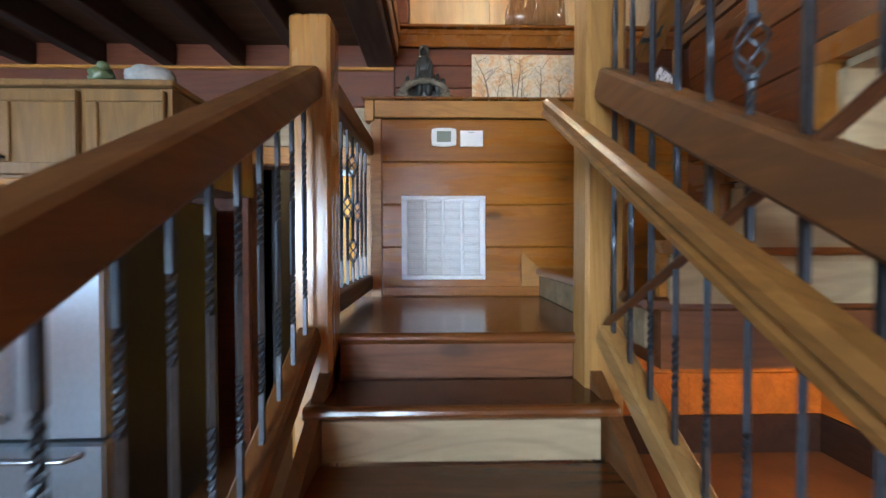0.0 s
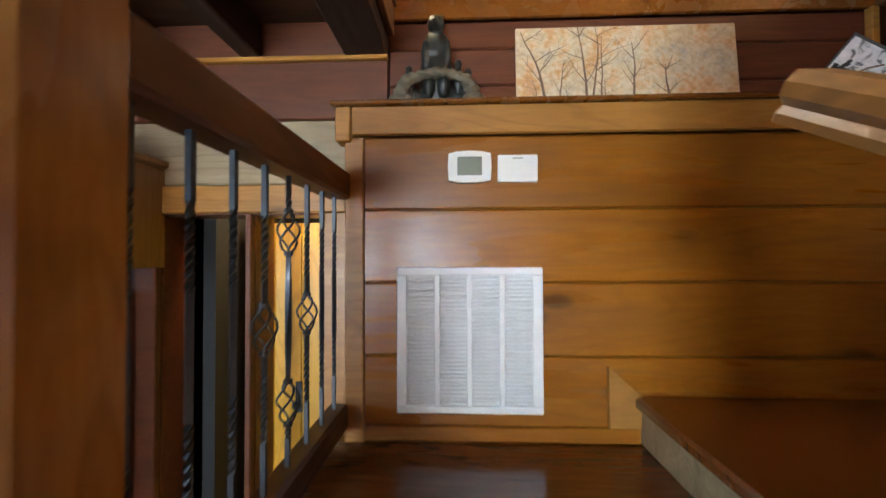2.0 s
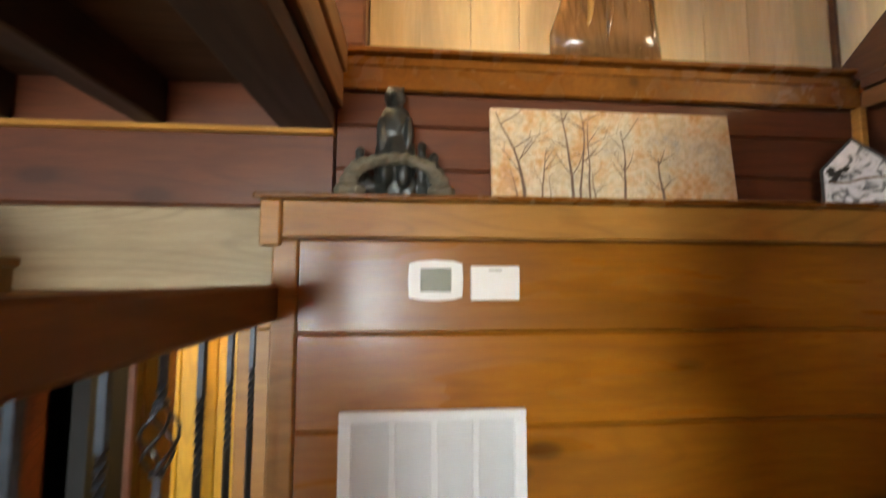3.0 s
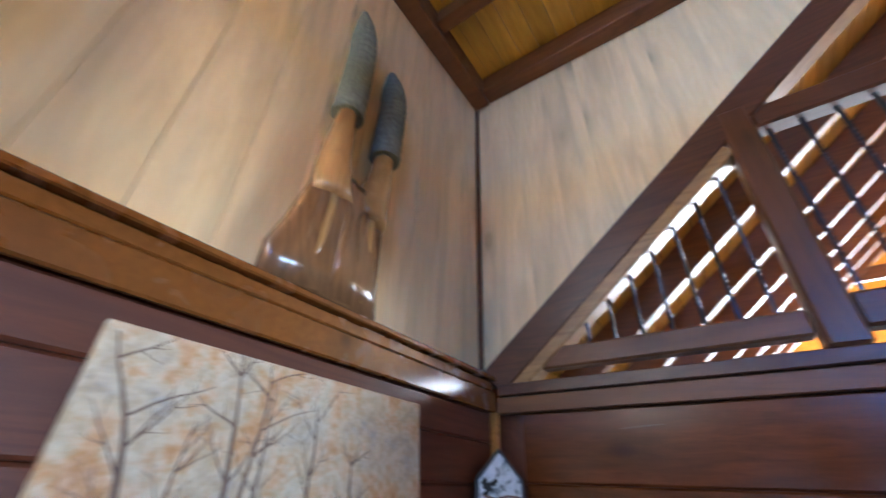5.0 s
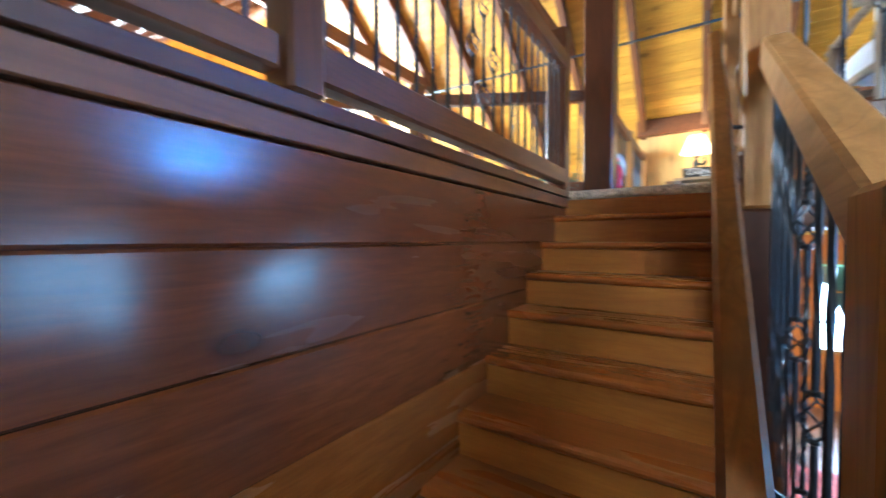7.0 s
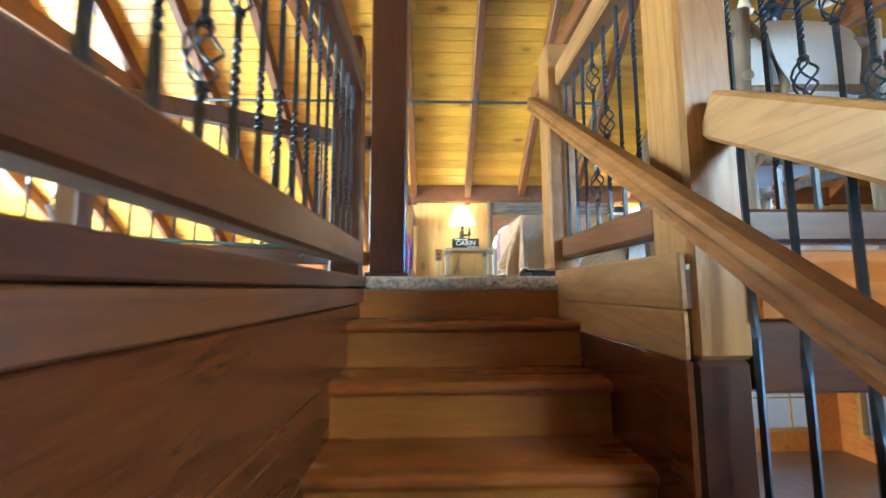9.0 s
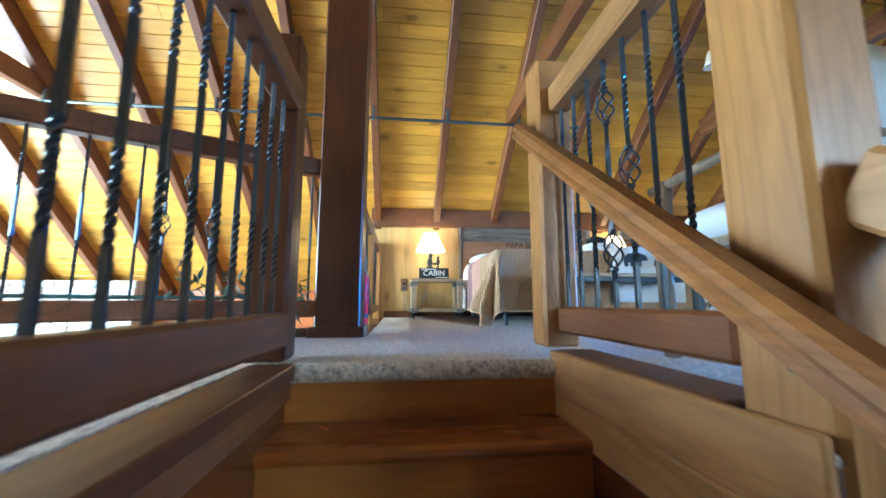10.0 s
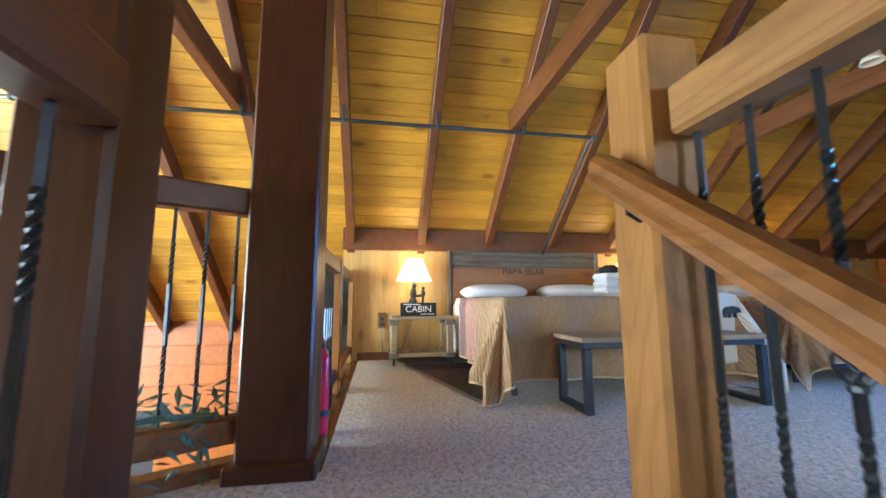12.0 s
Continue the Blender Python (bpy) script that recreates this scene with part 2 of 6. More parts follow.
def beam(bm, a, b, w, h, bev=0.0, up=(0, 0, 1)):
    """A timber from a to b, w wide across and h deep; a and b lie on its middle line."""
    a, b = Vector(a), Vector(b)
    d = (b - a).normalized()
    s = d.cross(Vector(up)).normalized()
    u = s.cross(d)
    vs = [bm.verts.new(p + s * (i * w / 2) + u * (j * h / 2)) for p in (a, b) for i in (-1, 1) for j in (-1, 1)]
    fs = [bm.faces.new([vs[i] for i in q]) for q in ((0, 1, 3, 2), (4, 6, 7, 5), (0, 4, 5, 1), (2, 3, 7, 6), (0, 2, 6, 4), (1, 5, 7, 3))]
    if bev:
        es = list({e for f in fs for e in f.edges})
        bmesh.ops.bevel(bm, geom=es, offset=bev, segments=1, affect="EDGES")
    return bm


def prism(bm, pts, axis, lo, hi):
    """A flat outline pushed through from lo to hi along x, y or z."""
    def at(p, v):
        return {"x": (v, p[0], p[1]), "y": (p[0], v, p[1]), "z": (p[0], p[1], v)}[axis]
    A = [bm.verts.new(at(p, lo)) for p in pts]
    B = [bm.verts.new(at(p, hi)) for p in pts]
    bm.faces.new(A), bm.faces.new(B[::-1])
    for i in range(len(pts)):
        j = (i + 1) % len(pts)
        bm.faces.new((A[j], A[i], B[i], B[j]))
    bmesh.ops.recalc_face_normals(bm, faces=bm.faces)
    return bm


def lathe(bm, prof, at=(0, 0, 0), n=16, axis="z"):
    rings = []
    for r, z in prof:
        ring = []
        for k in range(n):
            c, s = r * math.cos(2 * math.pi * k / n), r * math.sin(2 * math.pi * k / n)
            p = {"z": (c, s, z), "y": (c, z, s), "x": (z, c, s)}[axis]
            ring.append(bm.verts.new(Vector(p) + Vector(at)))
        rings.append(ring)
    for a, b in zip(rings, rings[1:]):
        for k in range(n):
            bm.faces.new((a[k], a[(k + 1) % n], b[(k + 1) % n], b[k]))
    bm.faces.new(rings[0][::-1]), bm.faces.new(rings[-1])
    bmesh.ops.recalc_face_normals(bm, faces=bm.faces)
    return bm


def tube(bm, pts, r, n=8, taper=None):
    """A round rod along points; taper gives a radius factor for each."""
    rings = []
    pts = [Vector(p) for p in pts]
    for i, p in enumerate(pts):
        d = (pts[min(i + 1, len(pts) - 1)] - pts[max(i - 1, 0)]).normalized()
        ref = Vector((0, 0, 1)) if abs(d.z) < 0.9 else Vector((1, 0, 0))
        s = d.cross(ref).normalized()
        u = s.cross(d)
        rr = r * (taper[i] if taper else 1)
        rings.append([bm.verts.new(p + (s * math.cos(2 * math.pi * k / n) + u * math.sin(2 * math.pi * k / n)) * rr) for k in range(n)])
    for a, b in zip(rings, rings[1:]):
        for k in range(n):
            bm.faces.new((a[k], a[(k + 1) % n], b[(k + 1) % n], b[k]))
    bm.faces.new(rings[0][::-1]), bm.faces.new(rings[-1])
    bmesh.ops.recalc_face_normals(bm, faces=bm.faces)
    return bm


def blob(bm, at, size, amount=0.25, freq=2.0, sub=3, seed=0.0):
    """A lumpy rounded mass."""
    got = bmesh.ops.create_icosphere(bm, subdivisions=sub, radius=1.0)["verts"]
    for v in got:
        k = 1 + amount * noise.noise(v.co * freq + Vector((seed, seed * 1.7, seed * 2.3)))
        v.co = Vector((v.co.x * size[0] * k, v.co.y * size[1] * k, v.co.z * size[2] * k)) + Vector(at)
    return bm


def link(name, bm, material, smooth=False):
    me = bpy.data.meshes.new(name)
    bm.to_mesh(me)
    bm.free()
    me.materials.append(material)
    if smooth:
        for p in me.polygons:
            p.use_smooth = True
    return new(name, me)


def part(name, bm, material, parent, label="", smooth=False):
    ob = link(name, bm, material, smooth)
    ob.parent = parent
    if label:
        tagged(ob, label)
    return ob


def thing(name, at, label, category, group=""):
    ob = new(name)
    ob.location = at
    ob.empty_display_size = 0.1
    return tagged(ob, label, category, group)


def struct(name, bm, material, label="", category=""):
    return tagged(link(name, bm, material), label, category, "", "structure")


def shared(name, me, at, parent, rz=0.0):
    """One more piece on a mesh that is already there."""
    ob = new(name, me)
    ob.location, ob.rotation_euler = at, (0, 0, rz)
    ob.parent = parent
    return ob

# ---------------------------------------------------------------- plan
FLOOR, LAND, PLAT, LOFT = -1.08, 0.0, 0.18, 1.80
WELL = 1.915           # face of the plank wall beside the upper flight
SLOPE = 0.84           # roof pitch
RIDGE_Y, RIDGE_Z = -4.30, 5.44
EAST, WEST, SOUTH, NORTH = 8.6, -5.6, -7.22, 0.14
BACK = -8.40           # south wall of the house; the knee wall of the loft stands at SOUTH


def rear(y):
    return 3.10 + SLOPE * (y + 7.08)


def front(y):
    return 1.83 - SLOPE * y


# ---------------------------------------------------------------- shell
struct("ground", boxbm(-60, 60, -60, 60, FLOOR - 0.6, FLOOR - 0.4), floor_mat, "plain ground outside under the house", "ground")
struct("floor", boxbm(WEST, EAST, BACK - 0.2, NORTH + 2.2, FLOOR - 0.2, FLOOR), floor_mat, "brown varnished wooden floor of the ground storey", "floor")


def wall_with_holes(name, axis, at, thick, lo, hi, z0, z1, holes, material, label):
    """A wall square to an axis; holes are (from, to, bottom, top) along it."""
    bm = bmesh.new()
    cuts = sorted({lo, hi, *[h[0] for h in holes], *[h[1] for h in holes]})
    for a, b in zip(cuts, cuts[1:]):
        spans, z = [], z0
        for h in sorted((h for h in holes if h[0] <= a and h[1] >= b), key=lambda h: h[2]):
            spans.append((z, h[2]))
            z = h[3]
        spans.append((z, z1))
        for s0, s1 in spans:
            if s1 - s0 > 0.001:
                if axis == "x":
                    box(bm, at, at + thick, a, b, s0, s1)
                else:
                    box(bm, a, b, at, at + thick, s0, s1)
    return struct(name, bm, material, label, "wall")


# gable ends, eaves walls and the wall behind the kitchen
east_holes = [(-6.4, -5.0, -0.1, 1.9), (-4.8, -3.2, -0.1, 1.9), (-3.0, -1.4, -0.1, 1.9), (-4.8, -3.2, 2.3, 4.0), (-6.1, -5.0, 2.3, 3.2), (-3.0, -1.9, 2.3, 3.4)]
wall_with_holes("wall_east", "x", EAST, 0.2, BACK - 0.2, NORTH + 0.2, FLOOR, 5.7, east_holes, roof_wood, "honey pine gable wall with tall windows")
west_holes = [(-4.9, -3.3, 2.2, 3.2), (-2.9, -1.6, 0.0, 1.15), (-6.6, -5.2, 0.0, 1.15), (-8.1, -7.2, -0.75, 0.95)]
wall_with_holes("wall_west", "x", WEST - 0.2, 0.2, BACK - 0.2, NORTH + 2.2, FLOOR, 5.7, west_holes, orange_log, "orange log gable wall with loft window")
wall_with_holes("wall_south", "y", BACK - 0.2, 0.2, WEST, EAST, FLOOR, 2.2, [(-5.2, -3.9, -0.75, 0.95), (-2.8, -0.4, -0.25, 1.15), (1.2, 2.6, -0.25, 1.15), (4.2, 6.4, -0.25, 1.15)], orange_log, "log wall under the rear eaves with windows")
wall_with_holes("wall_north", "y", NORTH + 0.005, 0.16, WEST, -0.06, FLOOR, 1.545, [(-1.05, -0.665, FLOOR, 0.885), (-0.635, -0.345, FLOOR, 0.885)], log_wood, "dark red log wall behind the kitchen with doorways")
wall_with_holes("wall_north_east", "y", NORTH + 0.005, 0.16, WELL + 0.12, EAST, FLOOR, 1.9, [(3.4, 7.0, -0.4, 1.6)], orange_log, "log wall of the great room with a wide window")


def window_unit(name, axis, at, a0, a1, z0, z1, cols, rows):
    win = tagged(new(name), "wood-framed window with small panes and daylight behind", "window", "", "structure")
    f = 0.06

    def bar(n, u0, u1, w0, w1, d0=-0.03, d1=0.06):
        bm = boxbm(at + d0, at + d1, u0, u1, w0, w1, bev=0.006) if axis == "x" else boxbm(u0, u1, at + d0, at + d1, w0, w1, bev=0.006)
        part(n, bm, trim_wood, win)
    bar("window_frame", a0, a1, z0, z0 + f), bar("window_frame", a0, a1, z1 - f, z1)
    bar("window_frame", a0, a0 + f, z0 + f, z1 - f), bar("window_frame", a1 - f, a1, z0 + f, z1 - f)
    for i in range(1, cols):
        u = a0 + (a1 - a0) * i / cols
        bar("muntin", u - 0.015, u + 0.015, z0 + f, z1 - f, 0.0, 0.03)
    for j in range(1, rows):
        w = z0 + (z1 - z0) * j / rows
        bar("muntin", a0 + f, a1 - f, w - 0.014, w + 0.014, 0.002, 0.028)
    bm = boxbm(at + 0.034, at + 0.04, a0 + f, a1 - f, z0 + f, z1 - f) if axis == "x" else boxbm(a0 + f, a1 - f, at + 0.034, at + 0.04, z0 + f, z1 - f)
    p = part("pane", bm, glass, win)
    p.visible_shadow = False
    return win


k = 0
for h in east_holes:
    k += 1
    window_unit("window_%d" % k, "x", EAST, h[0], h[1], h[2], h[3], 2, 3)
for h in west_holes:
    k += 1
    window_unit("window_%d" % k, "x", WEST - 0.06, h[0], h[1], h[2], h[3], 3, 2)
for h in ((-5.2, -3.9, -0.75, 0.95), (-2.8, -0.4, -0.25, 1.15), (1.2, 2.6, -0.25, 1.15), (4.2, 6.4, -0.25, 1.15)):
    k += 1
    window_unit("window_%d" % k, "y", BACK - 0.06, *h, 3, 3)
k += 1
window_unit("window_%d" % k, "y", NORTH + 0.03, 3.4, 7.0, -0.4, 1.6, 4, 3)

# roof: boarding in courses, one mesh for each slope
def boarding(name, ys, line, lift, x0, x1, label, skip=None):
    bm = bmesh.new()
    t = math.atan(SLOPE)
    pitch = 0.128 * math.cos(t)
    y, row = ys[0], 0
    sign = 1 if ys[1] > ys[0] else -1
    while (y < ys[1]) if sign > 0 else (y > ys[1]):
        ya, yb = y, y + sign * (pitch - 0.008)
        rnd = random.Random(row * 7 + int(x0 * 3))
        cuts = [x0] + sorted(rnd.uniform(x0 + 0.6, x1 - 0.6) for _ in range(max(1, int((x1 - x0) / 4)))) + [x1]
        spans = [(a, b) for a, b in zip(cuts, cuts[1:])]
        if skip:
            out = []
            for a, b in spans:
                if skip(ya):
                    if a < skip(ya)[0]:
                        out.append((a, min(b, skip(ya)[0])))
                    if b > skip(ya)[1]:
                        out.append((max(a, skip(ya)[1]), b))
                else:
                    out.append((a, b))
            spans = out
        for a, b in spans:
            z0, z1 = line(ya) + lift, line(yb) + lift
            v = [bm.verts.new(p) for p in ((a, ya, z0), (b - 0.003, ya, z0), (b - 0.003, yb, z1), (a, yb, z1))]
            w = [bm.verts.new((p.co.x, p.co.y, p.co.z + 0.035)) for p in v]
            bm.faces.new(v), bm.faces.new(w[::-1])
            for i in range(4):
                j = (i + 1) % 4
                bm.faces.new((v[j], v[i], w[i], w[j]))
        y += sign * pitch
        row += 1
    # rough dark deck right above, so that no light comes through the joints
    dk = bmesh.new()
    a, b = line(ys[0]) + lift + 0.04, line(ys[1]) + lift + 0.04
    if not skip:
        prism(dk, [(ys[0], a), (ys[1], b), (ys[1], b + 0.1), (ys[0], a + 0.1)], "x", x0, x1)
    else:
        s0, s1 = skip(ys[0])
        prism(dk, [(ys[0], a), (ys[1], b), (ys[1], b + 0.1), (ys[0], a + 0.1)], "x", x0, s0)
        prism(dk, [(ys[0], a), (ys[1], b), (ys[1], b + 0.1), (ys[0], a + 0.1)], "x", s1, x1)
        yc = -2.32
        a = line(yc) + lift + 0.04
        prism(dk, [(yc, a), (ys[1], b), (ys[1], b + 0.1), (yc, a + 0.1)], "x", s0, s1)
    struct("roof_deck", dk, joist_wood, "dark roof deck above the boards", "roof")
    bmesh.ops.recalc_face_normals(bm, faces=bm.faces)
    return struct(name, bm, roof_wood, label, "ceiling")


LIFT = 0.21
boarding("ceiling", (BACK - 0.25, RIDGE_Y), rear, LIFT, WEST - 0.2, EAST + 0.2, "honey pine tongue-and-groove boards on the rear roof slope")
boarding("ceiling_front", (NORTH + 0.3, RIDGE_Y), front, LIFT, WEST - 0.2, EAST + 0.2, "honey pine boards on the front roof slope", lambda y: (-2.2, WELL + 0.02) if y > -2.32 else None)

# rafters, ties, ridge
for i in range(-8, 9):
    x = 1.045 + 0.79 * i
    if WEST < x < EAST:
        ob = struct("rafter", beam(bmesh.new(), (x, BACK + 0.02, rear(BACK + 0.02) + 0.105), (x, RIDGE_Y, rear(RIDGE_Y) + 0.105), 0.085, 0.162, 0.006), rafter_wood, "brown stained roof rafter", "beam")
        top = -2.36 if -2.2 < x < WELL else NORTH + 0.2
        struct("rafter", beam(bmesh.new(), (x, top, front(top) + 0.105), (x, RIDGE_Y, front(RIDGE_Y) + 0.105), 0.085, 0.162, 0.006), rafter_wood, "brown stained roof rafter", "beam")
for x in (-4.49, -2.115, 0.255, 2.625, 4.995, 7.36):
    yr = -7.08 + (4.08 - 3.10) / SLOPE - 0.1
    yf = (1.83 - 4.08) / SLOPE + 0.1
    struct("collar_tie", beam(bmesh.new(), (x + 0.06, yr, 4.10), (x + 0.06, yf, 4.10), 0.09, 0.19, 0.008), rafter_wood, "horizontal brown tie beam across the roof", "beam")
struct("ridge_beam", boxbm(WEST, EAST, RIDGE_Y - 0.09, RIDGE_Y + 0.09, RIDGE_Z - 0.16, RIDGE_Z + 0.2, bev=0.01), rafter_wood, "brown ridge beam", "beam")
struct("eave_beam", boxbm(WEST, 1.92, SOUTH + 0.02, SOUTH + 0.13, 3.03, 3.27, bev=0.006), rafter_wood, "brown wall plate under the rafter ends", "beam")

# dormer over the stair well: pale pine boards
def board_wall(name, axis, at, thick, lo, hi, z0, ztop, width, material, label):
    wall = tagged(new(name), label, "wall", "", "structure")
    n = max(1, round(abs(hi - lo) / width))
    for i in range(n):
        a, b = lo + (hi - lo) * i / n, lo + (hi - lo) * (i + 1) / n
        g = 0.0012
        za, zb = ztop(a), ztop(b)
        bot = z0 if callable(z0) else (lambda u: z0)
        pts = [(a + g, bot(a)), (b - g, bot(b)), (b - g, zb), (a + g, za)]
        bm = prism(bmesh.new(), pts, axis, at, at + thick)
        part("board", bm, material, wall)
    return wall


board_wall("wall_dormer", "y", 0.205, 0.02, 0.045, WELL + 0.01, 1.84, lambda u: 3.92, 0.19, pine_wall, "pale varnished pine boards above the ledge")
wall_with_holes("wall_dormer_back", "y", 0.31, 0.09, -2.3, WELL + 0.1, 1.5, 4.0, [(-2.0, -0.3, 2.5, 3.6)], pine_wall, "dormer wall with an assumed, unseen window beside the boards")
# assumed window, always out of view, set behind the added fill light
window_unit("window_20", "y", 0.31, -2.0, -0.3, 2.5, 3.6, 3, 2)
board_wall("wall_dormer_cheek", "x", WELL + 0.012, 0.02, 0.283, -2.45, lambda y: front(y) + 0.1, lambda y: 3.92, 0.19, pine_wall, "pale pine boards of the dormer cheek above the sloping beam")
board_wall("wall_dormer_west", "x", -2.22, 0.02, 0.283, -2.45, lambda y: front(y) + 0.1, lambda y: 3.92, 0.19, pine_wall, "pale pine boards of the far dormer cheek")
bm = bmesh.new()
for i in range(22):
    box(bm, -2.25, WELL + 0.03, 0.28 - 0.125 * (i + 1) + 0.003, 0.28 - 0.125 * i, 3.92, 3.95)
box(bm, -2.3, WELL + 0.1, -2.5, 0.4, 3.955, 4.05)
struct("ceiling_dormer", bm, roof_wood, "honey pine boards on the dormer ceiling", "ceiling")
for i in range(-4, 2):
    x = 1.30 + 0.79 * i
    struct("dormer_joist", boxbm(x - 0.04, x + 0.04, -2.4, 0.088, 3.78, 3.92, bev=0.006), rafter_wood, "brown dormer ceiling joist", "beam")
struct("dormer_trim", boxbm(-2.2, WELL, 0.09, 0.203, 3.74, 3.92, bev=0.006), rafter_wood, "brown plate at the top of the dormer wall", "trim")
struct("dormer_trim_side", boxbm(WELL - 0.1, WELL + 0.008, -2.38, 0.088, 3.76, 3.92, bev=0.006), rafter_wood, "brown plate at the top of the cheek wall", "trim")
struct("trim_dormer_corner", boxbm(WELL - 0.012, WELL + 0.008, 0.182, 0.203, 1.86, 3.74, bev=0.003), rail_mid, "thin brown strip in the corner of the dormer", "trim")
struct("dormer_post", boxbm(-0.105, 0.04, 0.11, 0.24, 1.85, 3.74, bev=0.008), log_wood, "red brown post beside the pine boards", "post")

# ---------------------------------------------------------------- plank walls
def planks_x(parent, seams, x0, x1, y0, y1, material, name="plank"):
    for z0, z1 in zip(seams, seams[1:]):
        bm = boxbm(x0, x1, y0, y1, z0 + 0.001, z1 - 0.001)
        es = [e for e in bm.edges if all(abs(v.co.y - y0) < 1e-5 for v in e.verts) and abs(e.verts[0].co.z - e.verts[1].co.z) < 1e-5]
        bmesh.ops.bevel(bm, geom=es, offset=0.007, segments=1, affect="EDGES")
        part(name, bm, material, parent)


vent_wall = tagged(new("wall_landing"), "honey-stained knotty pine plank wall at the landing", "wall", "", "structure")
planks_x(vent_wall, (-0.24, 0.0415, 0.3225, 0.6035, 0.8845, 1.168), -0.128, WELL, 0.0, 0.05, wall_wood)
part("core", boxbm(-0.2, WELL + 0.1, 0.052, 0.135, FLOOR, 1.26), log_wood, vent_wall)
for x0, x1 in ((-0.128, 0.90), (0.902, 1.42), (1.422, 1.93), (1.932, 2.42), (2.422, 2.85)):
    planks_x(vent_wall, (-0.82, -0.53, -0.242), x0, x1, 0.0, 0.05, orange_log)
part("lower_base", boxbm(-0.2, 2.85, 0.0, 0.05, FLOOR, -0.822), joist_wood, vent_wall)
part("core_extension", boxbm(WELL + 0.12, 2.85, 0.052, 0.135, FLOOR, 1.26), log_wood, vent_wall)
under_wall = tagged(new("wall_under_walkway"), "orange log wall closing the space under the walkway", "wall", "", "structure")
for z0, z1 in ((-0.82, -0.53), (-0.53, -0.242), (-0.242, 0.05), (0.05, 0.34), (0.34, 0.63), (0.63, 0.92), (0.92, 1.21), (1.21, 1.595)):
    part("plank", boxbm(2.852, 2.90, -2.4, 0.10, z0 + 0.002, z1 - 0.002, bev=0.006), orange_log, under_wall)
part("base", boxbm(2.852, 2.90, -2.4, 0.10, FLOOR, -0.822), joist_wood, under_wall)
struct("baseboard", boxbm(-0.126, 0.905, -0.018, -0.002, 0.004, 0.062, bev=0.004), wall_wood, "low pine skirting at the landing", "trim")
struct("trim_corner", boxbm(-0.205, -0.130, -0.012, 0.134, FLOOR, 1.166, bev=0.005), trim_wood, "light pine corner board at the end of the plank wall", "trim")
shelf = tagged(new("wall_shelf"), "long light pine ledge shelf above the plank wall", "shelf", "", "structure")
part("cap", boxbm(-0.255, WELL - 0.002, -0.045, 0.136, 1.282, 1.300, bev=0.005), side_honey, shelf)
part("fascia", boxbm(-0.175, WELL - 0.003, -0.026, -0.002, 1.170, 1.281, bev=0.005), trim_wood, shelf)
part("fascia_block", boxbm(-0.238, -0.178, -0.030, 0.05, 1.145, 1.281, bev=0.005), trim_wood, shelf)

upper = tagged(new("wall_upper"), "dark red stained planks above the shelf", "wall", "", "structure")
planks_x(upper, (1.301, 1.425, 1.580, 1.700), -0.055, WELL, 0.14, 0.19, log_wood)
part("core", boxbm(-0.06, WELL + 0.1, 0.192, 0.30, 1.0, 1.80), log_wood, upper)
ledge = tagged(new("trim_ledge"), "stained pine ledge at the level of the loft floor", "ledge", "", "structure")
part("lower_board", boxbm(-0.05, WELL - 0.002, 0.118, 0.139, 1.700, 1.785, bev=0.005), side_honey, ledge)
part("upper_board", boxbm(-0.05, WELL - 0.002, 0.128, 0.190, 1.790, 1.828, bev=0.004), side_honey, ledge)
part("cap", boxbm(-0.05, WELL - 0.002, 0.105, 0.283, 1.830, 1.850, bev=0.004), side_honey, ledge)

# wall behind the kitchen side: planks and door casings
left_wall = tagged(new("wall_kitchen"), "dark red log planks and a light pine header over the doorways", "wall", "", "structure")
planks_x(left_wall, (1.285, 1.535), WEST, -0.062, 0.118, 0.142, log_wood)
planks_x(left_wall, (1.010, 1.280), -1.6, -0.21, 0.112, 0.142, stand_wood)
part("header", boxbm(-1.14, -0.21, 0.100, 0.142, 0.890, 1.006, bev=0.005), trim_wood, left_wall)
for x0, x1, m in ((-1.14, -1.052, log_wood), (-0.663, -0.637, log_wood), (-0.343, -0.208, riser_wood)):
    part("casing", boxbm(x0, x1, 0.104, 0.143, FLOOR, 0.888, bev=0.005), m, left_wall)
struct("trim_strip", boxbm(WEST, -0.058, 0.095, 0.14, 1.530, 1.550, bev=0.004), trim_wood, "thin light trim under the loft decking", "trim")
# the lit hall and the room behind the doorways, its gloom painted as near-black
struct("wall_hall", boxbm(-1.8, -0.98, 1.6, 1.7, FLOOR, 1.5), dark_void, "back wall of a room behind a doorway, near-black as if unlit", "wall")
struct("wall_hall_side", boxbm(-0.98, -0.92, 0.31, 2.1, FLOOR, 1.5), dark_void, "partition between the two doorways, near-black as if unlit", "wall")
struct("wall_hall_left", boxbm(-1.9, -1.8, 0.31, 2.1, FLOOR, 1.5), dark_void, "side wall of the same room, near-black as if unlit", "wall")
struct("ceiling_hall", boxbm(-1.9, 0.4, 0.31, 2.3, 1.4, 1.5), log_wood, "ceiling over the hall", "ceiling")
struct("wall_hall_right", boxbm(0.3, 0.4, 0.31, 2.3, FLOOR, 1.4), door_wood, "pine wall of the hall", "wall")
struct("wall_hall_back", boxbm(-0.74, 0.3, 2.1, 2.2, FLOOR, 1.4), door_wood, "pine back wall of the hall", "wall")

